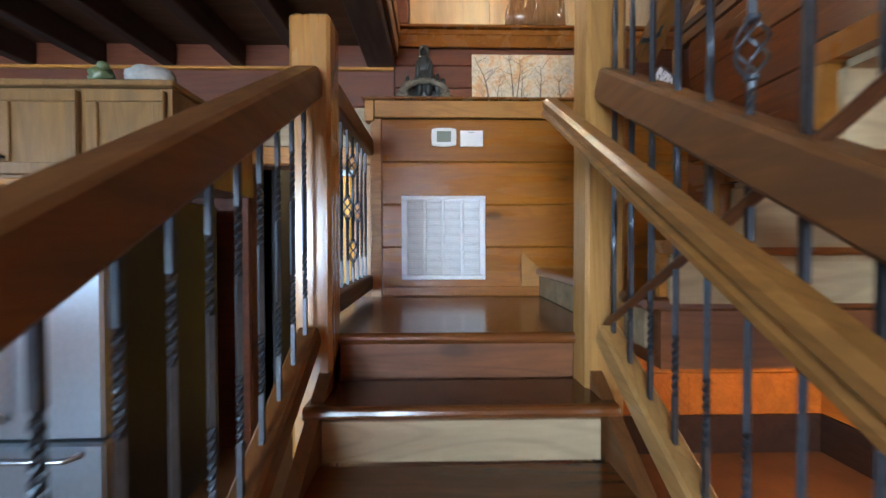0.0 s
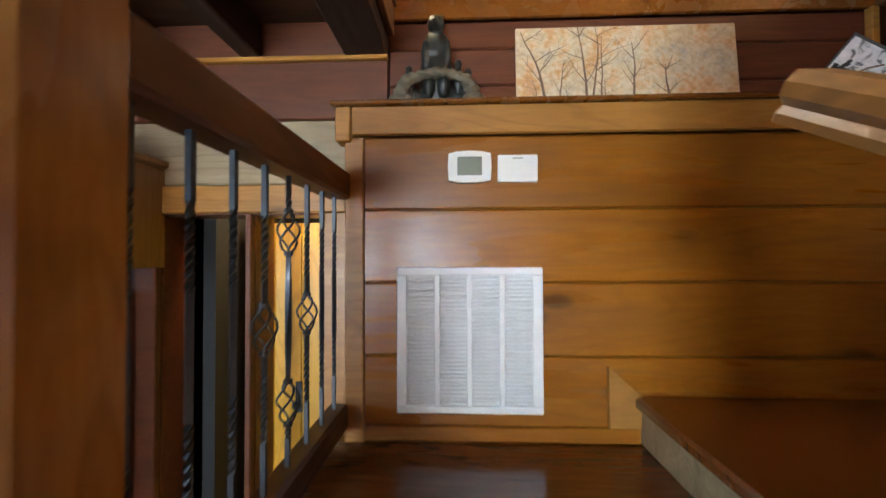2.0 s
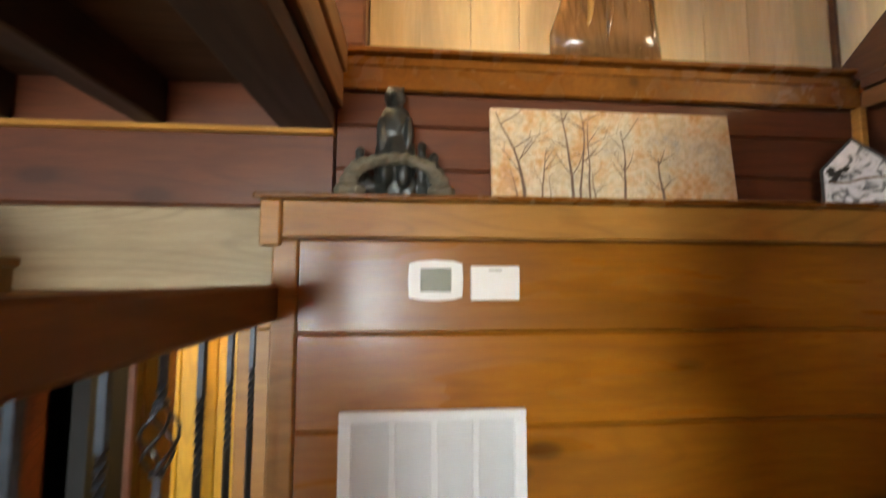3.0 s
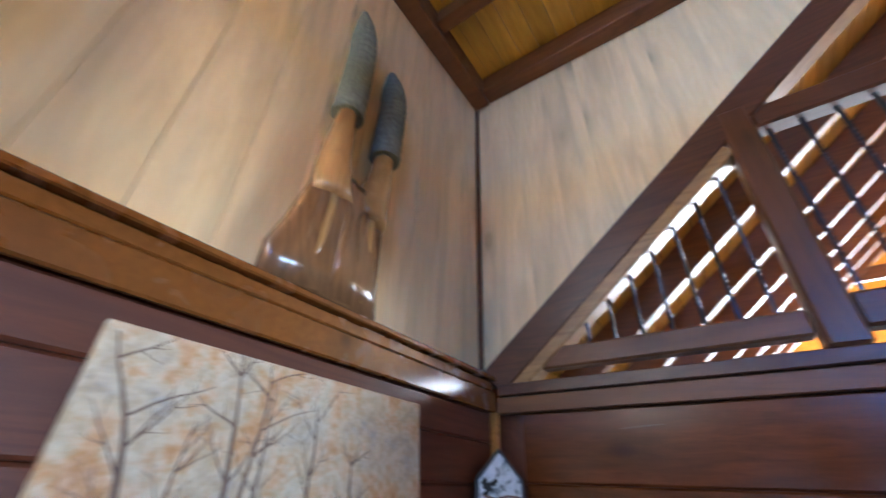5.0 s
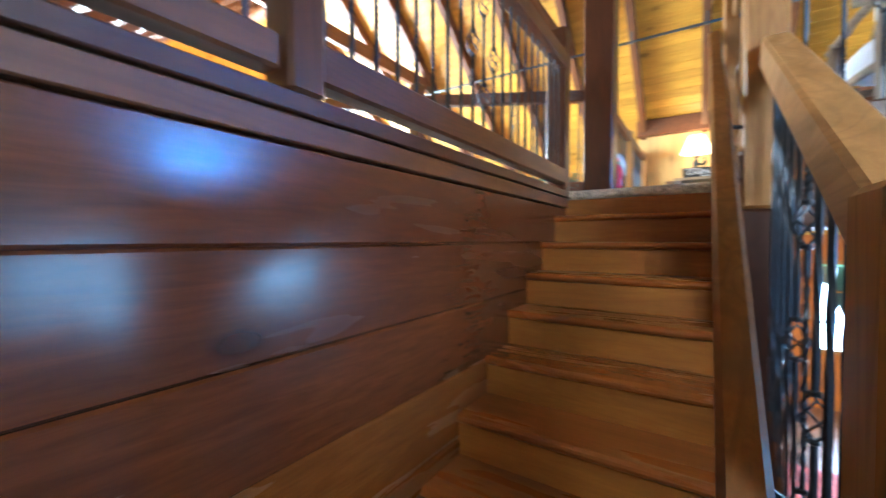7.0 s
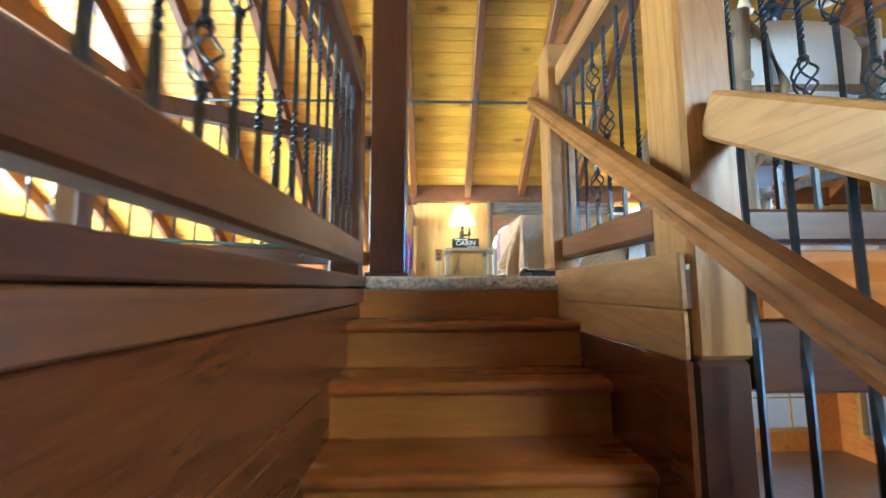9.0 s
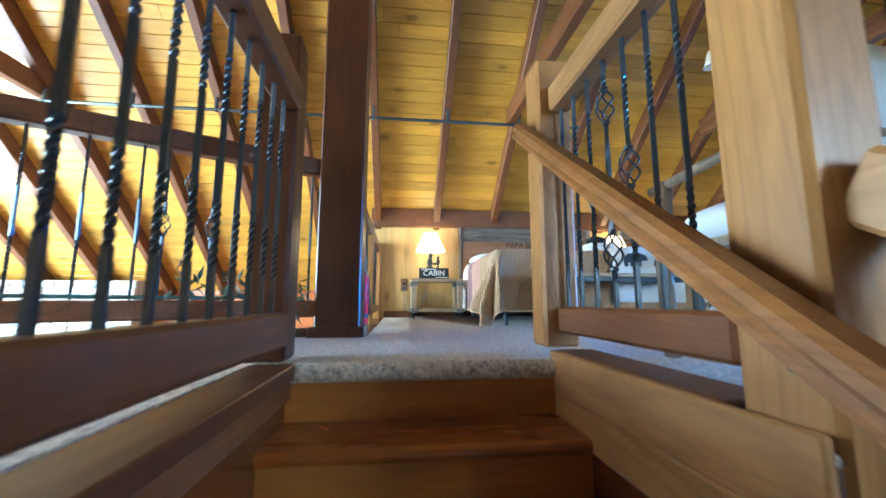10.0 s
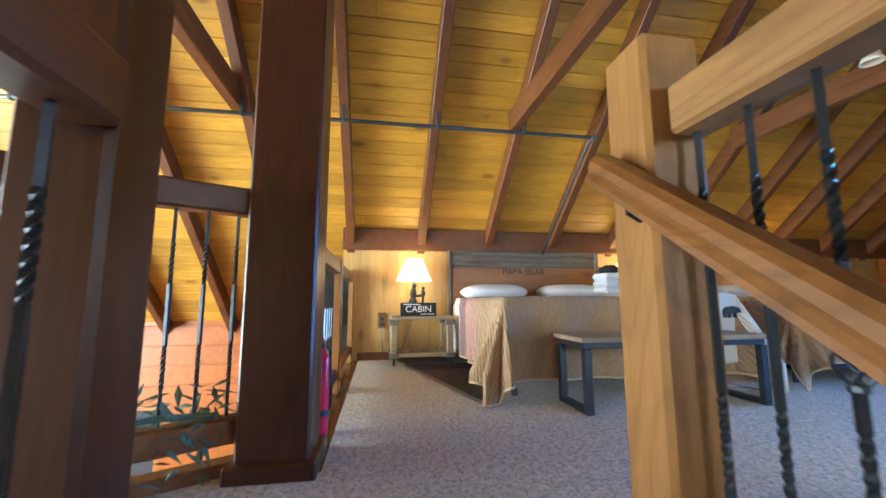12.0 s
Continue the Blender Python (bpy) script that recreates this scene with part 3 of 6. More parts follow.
# plank wall beside the upper flight
side = tagged(new("wall_stair"), "glossy red stained plank wall beside the upper flight", "wall", "", "structure")
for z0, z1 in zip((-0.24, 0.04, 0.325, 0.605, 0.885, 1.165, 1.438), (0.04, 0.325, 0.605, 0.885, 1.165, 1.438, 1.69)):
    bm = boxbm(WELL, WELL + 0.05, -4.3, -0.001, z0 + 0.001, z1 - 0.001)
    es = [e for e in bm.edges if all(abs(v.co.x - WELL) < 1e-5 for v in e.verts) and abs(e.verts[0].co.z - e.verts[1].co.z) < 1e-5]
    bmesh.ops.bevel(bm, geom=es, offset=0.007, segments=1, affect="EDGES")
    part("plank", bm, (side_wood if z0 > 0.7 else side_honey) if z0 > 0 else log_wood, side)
part("core", boxbm(WELL + 0.052, WELL + 0.11, -4.3, 0.3, -0.24, 1.755), log_wood, side)
struct("trim_side_lower", boxbm(WELL - 0.016, WELL + 0.05, -3.39, 0.11, 1.692, 1.760, bev=0.004), rail_mid, "light pine board along the top of the stair wall", "trim")
struct("trim_side_cap", boxbm(WELL - 0.03, WELL + 0.11, -3.39, 0.10, 1.763, 1.812, bev=0.004), rail_dark, "stained cap board on the stair wall", "trim")
struct("trim_side_corner", boxbm(WELL - 0.03, WELL - 0.001, 0.105, 0.139, 1.302, 1.698, bev=0.003), trim_wood, "thin corner strip", "trim")

# ---------------------------------------------------------------- loft floor
def slab(name, pts, z0, z1, material, label, category="floor"):
    return struct(name, prism(bmesh.new(), pts, "z", z0, z1), material, label, category)


LOFT_PARTS = [
    [(WEST, SOUTH), (-0.10, SOUTH), (-0.10, 0.28), (WEST, 0.28)],
    [(-0.10, SOUTH), (0.955, SOUTH), (0.955, -2.46), (-0.10, -2.46)],
    [(0.955, SOUTH), (1.73, SOUTH), (1.73, -4.40), (1.915, -4.40), (1.915, -3.40), (0.955, -3.40)],
]
for i, pts in enumerate(LOFT_PARTS):
    slab("floor_loft_%d" % (i + 1), pts, 1.705, 1.800, deck_wood, "loft decking under the carpet")
bm = bmesh.new()
for pts in LOFT_PARTS:
    prism(bm, pts, "z", 1.801, 1.814)
struct("carpet", bm, carpet, "beige cut-pile carpet covering the loft floor", "carpet")
slab("floor_walkway", [(1.917, -4.40), (2.10, -4.45), (4.4, -3.23), (4.4, 0.13), (2.03, 0.13), (2.03, -3.392), (1.917, -3.392)], 1.60, 1.800, deck_wood, "walkway beside the stair well")
slab("carpet_walkway", [(1.917, -4.40), (2.10, -4.45), (4.4, -3.23), (4.4, 0.13), (2.03, 0.13), (2.03, -3.392), (1.917, -3.392)], 1.801, 1.814, carpet, "beige carpet on the walkway", "carpet")
slab("floor_strip", [(1.732, SOUTH), (1.90, SOUTH), (1.90, -4.40), (1.732, -4.40)], 1.60, 1.806, side_wood, "varnished board along the loft edge")
struct("rim_joist", boxbm(WEST, -0.062, 0.122, 0.30, 1.552, 1.703), log_wood, "dark rim joist closing the joist ends", "beam")
# joists under the loft, and the edge beam of the well
for i in range(12):
    x1 = -0.60 - 0.465 * i
    struct("joist", boxbm(x1 - 0.085, x1, SOUTH, 0.118, 1.548, 1.704, bev=0.006), joist_wood, "dark stained floor joist under the loft", "beam")
struct("edge_beam", boxbm(-0.24, -0.06, -2.44, 0.118, 1.545, 1.800, bev=0.008), joist_wood, "dark edge beam of the stair well", "beam")
struct("trim_edge", boxbm(-0.058, -0.03, -2.42, 0.104, 1.62, 1.742, bev=0.004), rail_mid, "brown board on the edge of the stair well", "trim")
struct("trim_edge_upper", boxbm(-0.058, -0.018, -2.42, 0.104, 1.745, 1.845, bev=0.004), rail_mid, "upper brown board on the edge of the stair well", "trim")
struct("header_beam", boxbm(-0.24, 0.79, -2.60, -2.452, 1.50, 1.704, bev=0.008), rail_dark_x, "dark header beam across the stair well", "beam")
struct("trim_header", boxbm(-0.03, 0.79, -2.45, -2.425, 1.68, 1.845, bev=0.004), wall_wood, "stained board on the header beam", "trim")
for i in range(5):
    x = 0.1 + 0.46 * i
    struct("joist", boxbm(x, x + 0.085, SOUTH, -3.45 if x > 0.7 else -2.602, 1.548, 1.704, bev=0.006), joist_wood, "dark stained floor joist under the loft", "beam")
# knee wall behind the beds
knee = board_wall("wall_knee", "y", SOUTH + 0.002, 0.02, 1.90, -5.5, 1.815, lambda u: 3.035, 0.14, knee_pine, "honey pine boards of the knee wall behind the beds")
struct("wall_knee_back", boxbm(WEST, 1.92, SOUTH - 0.06, SOUTH, FLOOR + 2.6, 3.26), roof_wood, "backing of the knee wall", "wall")
struct("baseboard_knee", boxbm(-4.2, 1.74, SOUTH + 0.023, SOUTH + 0.04, 1.815, 1.90, bev=0.004), rafter_wood, "brown skirting under the pine boards", "trim")

# ---------------------------------------------------------------- stairs
def stair(name, label, steps):
    ob = thing(name, (0, 0, 0), label, "stairs")
    ob["kind"] = "structure"
    return ob


def rounded_tread(x0, x1, y0, y1, z0, z1):
    """A tread board with a half-round nosing along both long edges."""
    r = (z1 - z0) / 2
    arc = [(y1 - r + r * math.cos(a), z0 + r + r * math.sin(a)) for a in (math.pi * (k / 6 - 0.5) for k in range(7))]
    back = [(y0 + r - r * math.cos(a), z0 + r - r * math.sin(a)) for a in (math.pi * (k / 6 - 0.5) for k in range(7))]
    return prism(bmesh.new(), arc + back, "x", x0, x1)


low = stair("stairs_lower", "lower flight of glossy dark wooden steps up to the landing", 6)
part("landing", rounded_tread(-0.30, 0.915, -1.075, -0.003, -0.045, 0.0), tread_wood, low, "glossy dark red landing boards")
part("landing_frame", boxbm(-0.30, 0.90, -1.03, -0.004, -0.25, -0.047), riser_dark, low)
for i in range(6):
    y = -1.05 + 0.015 - 0.27 * i
    z1 = -0.18 * i - 0.046
    part("riser", boxbm(-0.15, 0.76, y - 0.012, y + 0.012, z1 - 0.134, z1), riser_dark if i == 0 else stand_wood if i == 1 else riser_wood, low)
    if i < 5:
        part("tread", rounded_tread(-0.21, 0.82, y - 0.295, y - 0.013, z1 - 0.179, z1 - 0.134), tread_wood, low)
for x in (-0.20, 0.78):
    prism(b := bmesh.new(), [(-1.04, -0.06), (-1.04, -0.34), (-2.42, FLOOR), (-2.66, FLOOR), (-1.06, -0.04)], "x", x, x + 0.045)
    part("stringer", b, rail_mid, low)

up = stair("stairs_upper", "upper flight of honey brown wooden steps to the loft", 9)
part("platform", boxbm(0.885, WELL - 0.003, -1.375, -0.004, 0.135, 0.180, bev=0.01), tread_wood, up, "glossy dark red quarter landing")
part("platform_edge", boxbm(0.912, 0.94, -1.30, -0.006, 0.003, 0.133), stand_wood, up, "greyish riser of the quarter landing")
part("platform_frame", boxbm(0.95, WELL - 0.004, -1.33, -0.01, -0.06, 0.133), riser_dark, up)
part("platform_bulkhead", boxbm(1.40, WELL - 0.004, -0.63, -0.06, -0.25, -0.062, bev=0.006), joist_wood, up)
part("skirt_board", prism(bmesh.new(), [(0.79, 0.29), (0.908, 0.185), (0.908, 0.064), (0.79, 0.064)], "y", -0.022, -0.002), trim_wood, up, "light pine skirt board on the wall")
for i in range(9):
    y = -1.35 - 0.255 * i
    z = PLAT + 0.18 * i
    top_step = i == 8
    part("riser", boxbm(0.925, WELL + 0.01, y - 0.012, y + 0.012, z + 0.001, z + (0.128 if top_step else 0.138)), riser_wood, up)
    part("riser_back", boxbm(0.95, WELL - 0.01, y - 0.026, y - 0.0125, z - 0.02, z + 0.125), raw_pine, up, "raw pine backing board")
    if not top_step:
        part("tread", rounded_tread(0.922, WELL + 0.01, y - 0.270, y + 0.03, z + 0.138, z + 0.18), step_wood, up)
        part("tread_backing", boxbm(0.95, WELL - 0.01, y - 0.226, y - 0.028, z + 0.122, z + 0.137), raw_pine, up, "raw pine board under the tread")
# rolled carpet edge at the top
bm = bmesh.new()
prof = [(-3.40, 1.815), (-3.375, 1.813), (-3.362, 1.80), (-3.358, 1.78), (-3.362, 1.76), (-3.378, 1.748), (-3.40, 1.746)]
prism(bm, prof, "x", 0.957, WELL - 0.002)
struct("carpet_nosing", bm, carpet, "beige carpet wrapped over the top stair nosing", "carpet")
prism(b := bmesh.new(), [(-1.36, 0.13), (-1.60, 0.31), (-3.39, 1.58), (-3.39, 1.30), (-1.6, 0.02)], "x", 1.72, 1.76)
part("stringer", b, side_wood, up)
struct("wall_well_panel", prism(bmesh.new(), [(-3.41, 1.578), (-2.452, 1.578), (-2.452, 0.62), (-3.41, 1.28)], "x", 0.947, 0.962), side_wood, "dark stained panel under the well edge", "wall")
struct("trim_well_side", boxbm(0.80, 0.945, -3.41, -2.634, 1.77, 1.845, bev=0.005), rail_mid, "brown cap board beside the top of the flight", "trim")
struct("trim_well_fascia", boxbm(0.947, 0.968, -3.41, -2.452, 1.70, 1.843, bev=0.005), trim_wood_y, "light pine fascia beside the top of the flight", "trim")
struct("trim_well_fascia_lower", boxbm(0.947, 0.966, -3.40, -2.452, 1.58, 1.698, bev=0.005), trim_wood_y, "lower pine fascia beside the top of the flight", "trim")

# log courses of the great room's south wall above the windows
south_logs = tagged(new("wall_south_logs"), "orange log courses above the great room windows", "wall", "", "structure")
for i in range(4):
    z0 = 1.16 + 0.245 * i
    bm = boxbm(1.95, EAST - 0.01, BACK + 0.001, BACK + 0.06, z0 + 0.001, z0 + 0.243)
    bmesh.ops.bevel(bm, geom=[e for e in bm.edges if all(v.co.y > BACK + 0.05 for v in e.verts)], offset=0.016, segments=2, affect="EDGES")
    part("log", bm, orange_log, south_logs)
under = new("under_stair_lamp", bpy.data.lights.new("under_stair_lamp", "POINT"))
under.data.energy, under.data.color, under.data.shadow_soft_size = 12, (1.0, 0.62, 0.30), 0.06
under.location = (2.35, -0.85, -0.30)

# ---------------------------------------------------------------- newels and rails
def newel(x0, x1, y0, y1, z0, z1, material, label, chamfer=0.012, base=False):
    ob = thing("newel_post", ((x0 + x1) / 2, (y0 + y1) / 2, z0), label, "newel post")
    w, d, h = (x1 - x0) / 2, (y1 - y0) / 2, z1 - z0
    bm = boxbm(-w, w, -d, d, 0, h, bev=chamfer)
    part("post", bm, material, ob)
    if base:
        part("plinth", boxbm(-w - 0.02, w + 0.02, -d - 0.02, d + 0.02, 0, 0.10, bev=0.008), material, ob)
    return ob


def bar_mesh(h, style):
    """A square iron bar with two twisted lengths; some carry one basket, some two."""
    bm = bmesh.new()
    w = 0.0062
    mids = {"plain": (), "basket": (0.5,), "double": (0.22, 0.80)}[style]
    tw = [(0.10, 0.16), (0.30, 0.70), (0.86, 0.92)] if style == "double" else [(0.16, 0.36), (0.64, 0.84)]
    gap = 0.058 / h
    zs = [0.0, 1.0]
    for a, b in tw:
        zs += [a + (b - a) * i / 14 for i in range(15)]
    for m in mids:
        zs += [m - gap, m + gap]
    zs = sorted(set(zs))
    ang, prev, rings = 0.0, 0.0, []
    for z in zs:
        for a, b in tw:
            if a < z <= b + 1e-9:
                ang += math.pi * 2 * (z - max(prev, a)) * h / 0.085
        prev = z
        rings.append((z, [bm.verts.new((w * 1.414 * math.cos(ang + math.pi * (0.25 + k / 2)), w * 1.414 * math.sin(ang + math.pi * (0.25 + k / 2)), z * h)) for k in range(4)]))
    for (za, a), (zb, b) in zip(rings, rings[1:]):
        if any(m - gap - 1e-6 <= za and zb <= m + gap + 1e-6 for m in mids):
            continue
        for k in range(4):
            bm.faces.new((a[k], a[(k + 1) % 4], b[(k + 1) % 4], b[k]))
    for m in mids:
        for k in range(4):
            pts = []
            for i in range(9):
                u = i / 8
                r = 0.004 + 0.026 * math.sin(math.pi * u) ** 0.8
                t = k * math.pi / 2 + u * math.pi * 1.1
                pts.append((r * math.cos(t), r * math.sin(t), (m - gap + 2 * gap * u) * h))
            tube(bm, pts, 0.0034, 5)
        for z in (m - gap, m + gap):
            lathe(bm, [(0.008, z * h - 0.008), (0.013, z * h - 0.004), (0.013, z * h + 0.004), (0.008, z * h + 0.008)], n=8)
    me = bpy.data.meshes.new("baluster")
    bm.to_mesh(me)
    bm.free()
    me.materials.append(iron)
    return me


BARS = {}


def bar_for(h, style):
    key = (round(h, 2), style)
    if key not in BARS:
        BARS[key] = bar_mesh(h, style)
    return BARS[key]


def balustrade(a, b, top0, top1, bot0, bot1, n, label, mat_top, mat_bot, tw=0.09, bw=0.075, baskets=(), bars=None, rise=0.0, doubles=()):
    """Rails from a to b (plan points); heights are those at a and change by rise to b;
    bars may give the first bar's distance from a and the step."""
    ob = thing("balustrade", (a[0], a[1], bot0), label, "railing", "stair railings")
    O = Vector((a[0], a[1], bot0))
    A, B = Vector((0, 0, 0)), Vector((b[0] - a[0], b[1] - a[1], rise))

    def rail(name, z0, z1, w, m):
        off = Vector((0, 0, (z0 + z1) / 2 - bot0))
        c = math.cos(math.atan2(rise, (B.xy).length))
        part(name, beam(bmesh.new(), A + off, B + off, w, (z1 - z0) * c, 0.01), m, ob)
    rail("top_rail", top0, top1, tw, mat_top)
    rail("bottom_rail", bot0, bot1, bw, mat_bot)
    for i in range(n):
        u = (bars[0] + bars[1] * i) / B.xy.length if bars else (i + 0.5) / n
        p = A.lerp(B, u)
        h = top0 - bot1 + 0.01
        me = bar_for(h, "double" if i in doubles else "basket" if i in baskets else "plain")
        shared("baluster", me, p + Vector((0, 0, bot1 - bot0 - 0.005)), ob, math.atan2(B.y, B.x))
    return ob


# lower flight and landing
newel(-0.30, -0.155, -1.175, -1.035, FLOOR, 1.17, post_brown, "brown stained newel post at the corner of the landing")
newel(0.765, 0.91, -1.175, -1.035, FLOOR, 1.52, post_wood, "tall light pine newel post between the two flights")
S1 = 0.60
balustrade((-0.228, -1.178), (-0.228, -3.3), 0.86, 0.985, -0.02, 0.075, 19, "dark sloping railing of the lower flight with twisted iron bars", rail_mid, rail_mid, rise=-S1 * 2.12)
balustrade((-0.228, -1.032), (-0.228, 0.0), 0.925, 1.03, 0.045, 0.14, 8, "level landing railing with twisted iron bars and baskets", rail_mid, rail_dark, baskets=(3, 5), doubles=(4,))
balustrade((0.838, -1.178), (0.838, -2.448), 0.86, 0.985, -0.02, 0.075, 11, "dark sloping railing of the lower flight with twisted iron bars", rail_mid, trim_wood_y, rise=-S1 * 1.27)


def handrail(x, y0, z0, y1, z1, label, brackets, wall_x):
    """A moulded handrail on iron brackets."""
    ob = thing("handrail", (x, y0, z0), label, "handrail")
    d = Vector((0, y1 - y0, z1 - z0))
    prof = [(-0.030, -0.030), (0.030, -0.030), (0.030, -0.018), (0.024, -0.008), (0.033, 0.004), (0.033, 0.022), (0.022, 0.036), (-0.022, 0.036), (-0.033, 0.022), (-0.033, 0.004), (-0.024, -0.008), (-0.030, -0.018)]
    bm = bmesh.new()
    L = d.length
    u = Vector((0, -d.z, d.y)).normalized()
    if u.z < 0:
        u = -u
    A = [bm.verts.new(Vector((p, 0, 0)) + u * q) for p, q in prof]
    B = [bm.verts.new(Vector((p, 0, 0)) + u * q + d) for p, q in prof]
    bm.faces.new(A), bm.faces.new(B[::-1])
    for i in range(len(prof)):
        j = (i + 1) % len(prof)
        bm.faces.new((A[j], A[i], B[i], B[j]))
    bmesh.ops.recalc_face_normals(bm, faces=bm.faces)
    part("rail", bm, hand_wood, ob)
    for f in brackets:
        p = d * f
        s = wall_x - x
        part("bracket", tube(bmesh.new(), [p + Vector((0, 0, -0.025)), p + Vector((s * 0.2, 0, -0.065)), p + Vector((s * 0.7, 0, -0.085)), p + Vector((s, 0, -0.085))], 0.009, 6), iron, ob)
    return ob


handrail(0.697, -0.955, 0.915, -3.3, 0.915 - 0.60 * 2.345, "varnished oak handrail of the lower flight on iron brackets", (0.09, 0.5, 0.9), 0.765)
handrail(1.012, -3.56, 2.775, -1.10, 2.775 - 0.70 * 2.46, "varnished oak handrail of the upper flight on iron brackets", (0.03, 0.45, 0.95), 0.935)

# upper flight, well edge
newel(0.825, 0.97, -3.59, -3.445, LOFT + 0.047, 3.06, post_wood, "light pine newel post at the head of the stairs")
newel(0.790, 0.935, -2.615, -2.45, 1.58, 3.55, post_wood, "heavy light pine post at the edge of the stair well")
newel(0.795, 0.940, -2.628, -2.455, FLOOR, 1.578, post_dark, "dark stained post under the edge of the stair well")
balustrade((0.88, -3.443), (0.88, -2.632), 2.815, 2.925, 1.905, 2.005, 7, "level railing beside the top steps with twisted iron bars and baskets", trim_wood_y, rail_mid, baskets=(2, 4), doubles=(3,), bars=(0.028, 0.1105))
balustrade((0.838, -2.448), (0.838, -1.18), 2.13, 2.265, 0.80, 0.83, 11, "light sloping railing of the upper flight with twisted iron bars", trim_wood_y, rail_dark, bw=0.03, rise=-0.60 * 1.268, baskets=(4, 6), doubles=(5,))
balustrade((0.79, -2.52), (-0.055, -2.52), 2.72, 2.83, 1.87, 1.96, 8, "level railing across the stair well with twisted iron bars and baskets", rail_dark_x, rail_dark_x, baskets=(2, 4), doubles=(3,))
newel(-0.205, -0.06, -2.59, -2.45, LOFT + 0.016, 3.0, post_wood, "light pine newel post at the corner of the stair well")
balustrade((-0.13, -2.448), (-0.13, 0.16), 2.72, 2.83, 1.87, 1.96, 23, "level railing along the far side of the stair well", rail_dark, rail_dark, baskets=(4, 6, 14, 16), doubles=(5, 15))

# railing on the plank wall
newel(1.930, 2.075, -3.535, -3.392, LOFT + 0.013, 3.06, post_dark, "dark brown newel post at the head of the stairs")
newel(1.885, 2.000, -1.135, -1.026, LOFT + 0.013, 2.86, newel_brown, "brown post under the sloping beam")
balustrade((1.955, -3.390), (1.955, -1.137), 2.735, 2.845, 1.870, 1.985, 21, "dark railing on the plank wall with twisted iron bars and baskets", rail_dark, rail_dark, baskets=(10, 12), doubles=(11,), bars=(0.080, 0.1065))
tri = thing("triangle_railing", (1.945, -1.02, 1.862), "triangular railing under the sloping beam with twisted iron bars", "railing", "stair railings")
part("bottom_rail", boxbm(-0.035, 0.035, 0.0, 0.93, 0.0, 0.088, bev=0.008), rail_mid, tri)
for i in range(8):
    y = -0.95 + 0.105 * i
    h = front(y) - 0.045 - 1.95
    if h > 0.08:
        shared("baluster", bar_for(h, "plain"), (0, y + 1.02, 0.083), tri, 0.3 * i)
slope_beam = beam(bmesh.new(), (1.955, 0.13, front(0.13) + 0.10), (1.955, RIDGE_Y, front(RIDGE_Y) + 0.10), 0.13, 0.15, 0.01)
struct("sloping_beam", slope_beam, rail_dark, "dark roof beam sloping up from the corner", "beam")
struct("sloping_trim", beam(bmesh.new(), (1.945, 0.02, front(0.02) - 0.012), (1.945, -1.02, front(-1.02) - 0.012), 0.10, 0.075, 0.006), trim_wood_y, "lighter strip under the sloping beam", "trim")

# tall post and slanting walkway railing
tall = thing("timber_post", (1.905, -4.495, LOFT), "tall dark red timber post rising to the ridge", "post")
part("post", boxbm(-0.135, 0.135, -0.135, 0.135, 0, 3.55, bev=0.01), post_dark, tall)
part("plinth", boxbm(-0.165, 0.165, -0.165, 0.165, 0, 0.075, bev=0.008), post_dark, tall)
balustrade((2.05, -4.46), (4.4, -3.19), 2.82, 2.93, 1.93, 2.03, 25, "slanting walkway railing with twisted iron bars and baskets", rail_dark_x, rail_mid, baskets=(5, 7, 15, 17), doubles=(6, 16))
newel(3.47, 3.59, -3.72, -3.60, LOFT + 0.013, 3.05, newel_brown, "brown post in the slanting walkway railing", 0.008)
struct("kerb_walkway", beam(bmesh.new(), (2.06, -4.47, 1.84), (4.4, -3.21, 1.84), 0.09, 0.05, 0.006), rail_mid, "low kerb board under the slanting railing", "trim")
newel(1.79, 1.90, -5.80, -5.69, LOFT + 0.006, 2.80, post_wood, "light pine post in the loft edge railing", 0.008)
newel(1.79, 1.90, -7.19, -7.08, LOFT + 0.006, 2.80, post_wood, "light pine post at the knee wall", 0.008)
balustrade((1.845, -4.635), (1.845, -5.688), 2.66, 2.76, 1.90, 1.98, 9, "loft edge railing with twisted iron bars", rail_mid, rail_mid)
balustrade((1.845, -5.802), (1.845, -7.078), 2.66, 2.76, 1.90, 1.98, 11, "loft edge railing with twisted iron bars", rail_mid, rail_mid)

# sprinkler pipes under the rafters
for x0, x1 in ((-0.45, 8.3),):
    ob = thing("sprinkler_pipe", (x0, -5.90, 3.955), "thin grey sprinkler pipe hung below the rafters", "pipe")
    part("pipe", tube(bmesh.new(), [(0, 0, 0), (x1 - x0, 0, 0)], 0.017, 8), pipe_metal, ob, smooth=True)
    for i in range(-1, 9):
        x = 1.045 + 0.79 * i - x0
        if 0 < x < x1 - x0:
            part("hanger", boxbm(x - 0.012, x + 0.012, -0.02, 0.02, -0.022, 0.13, bev=0.003), pipe_metal, ob)

drop = thing("pipe_branch", (-0.42, -5.90, 3.955), "thin dark pipe branch running down beside a rafter", "pipe")
part("pipe", tube(bmesh.new(), [(0, 0, 0), (0.02, -0.05, -0.02), (0.0, -1.24, -0.955)], 0.014, 8), pipe_metal, drop, smooth=True)
part("coupling", lathe(bmesh.new(), [(0.018, -0.03), (0.027, -0.025), (0.027, 0.025), (0.018, 0.03)], (0, 0, 0), 10, "x"), pipe_metal, drop)

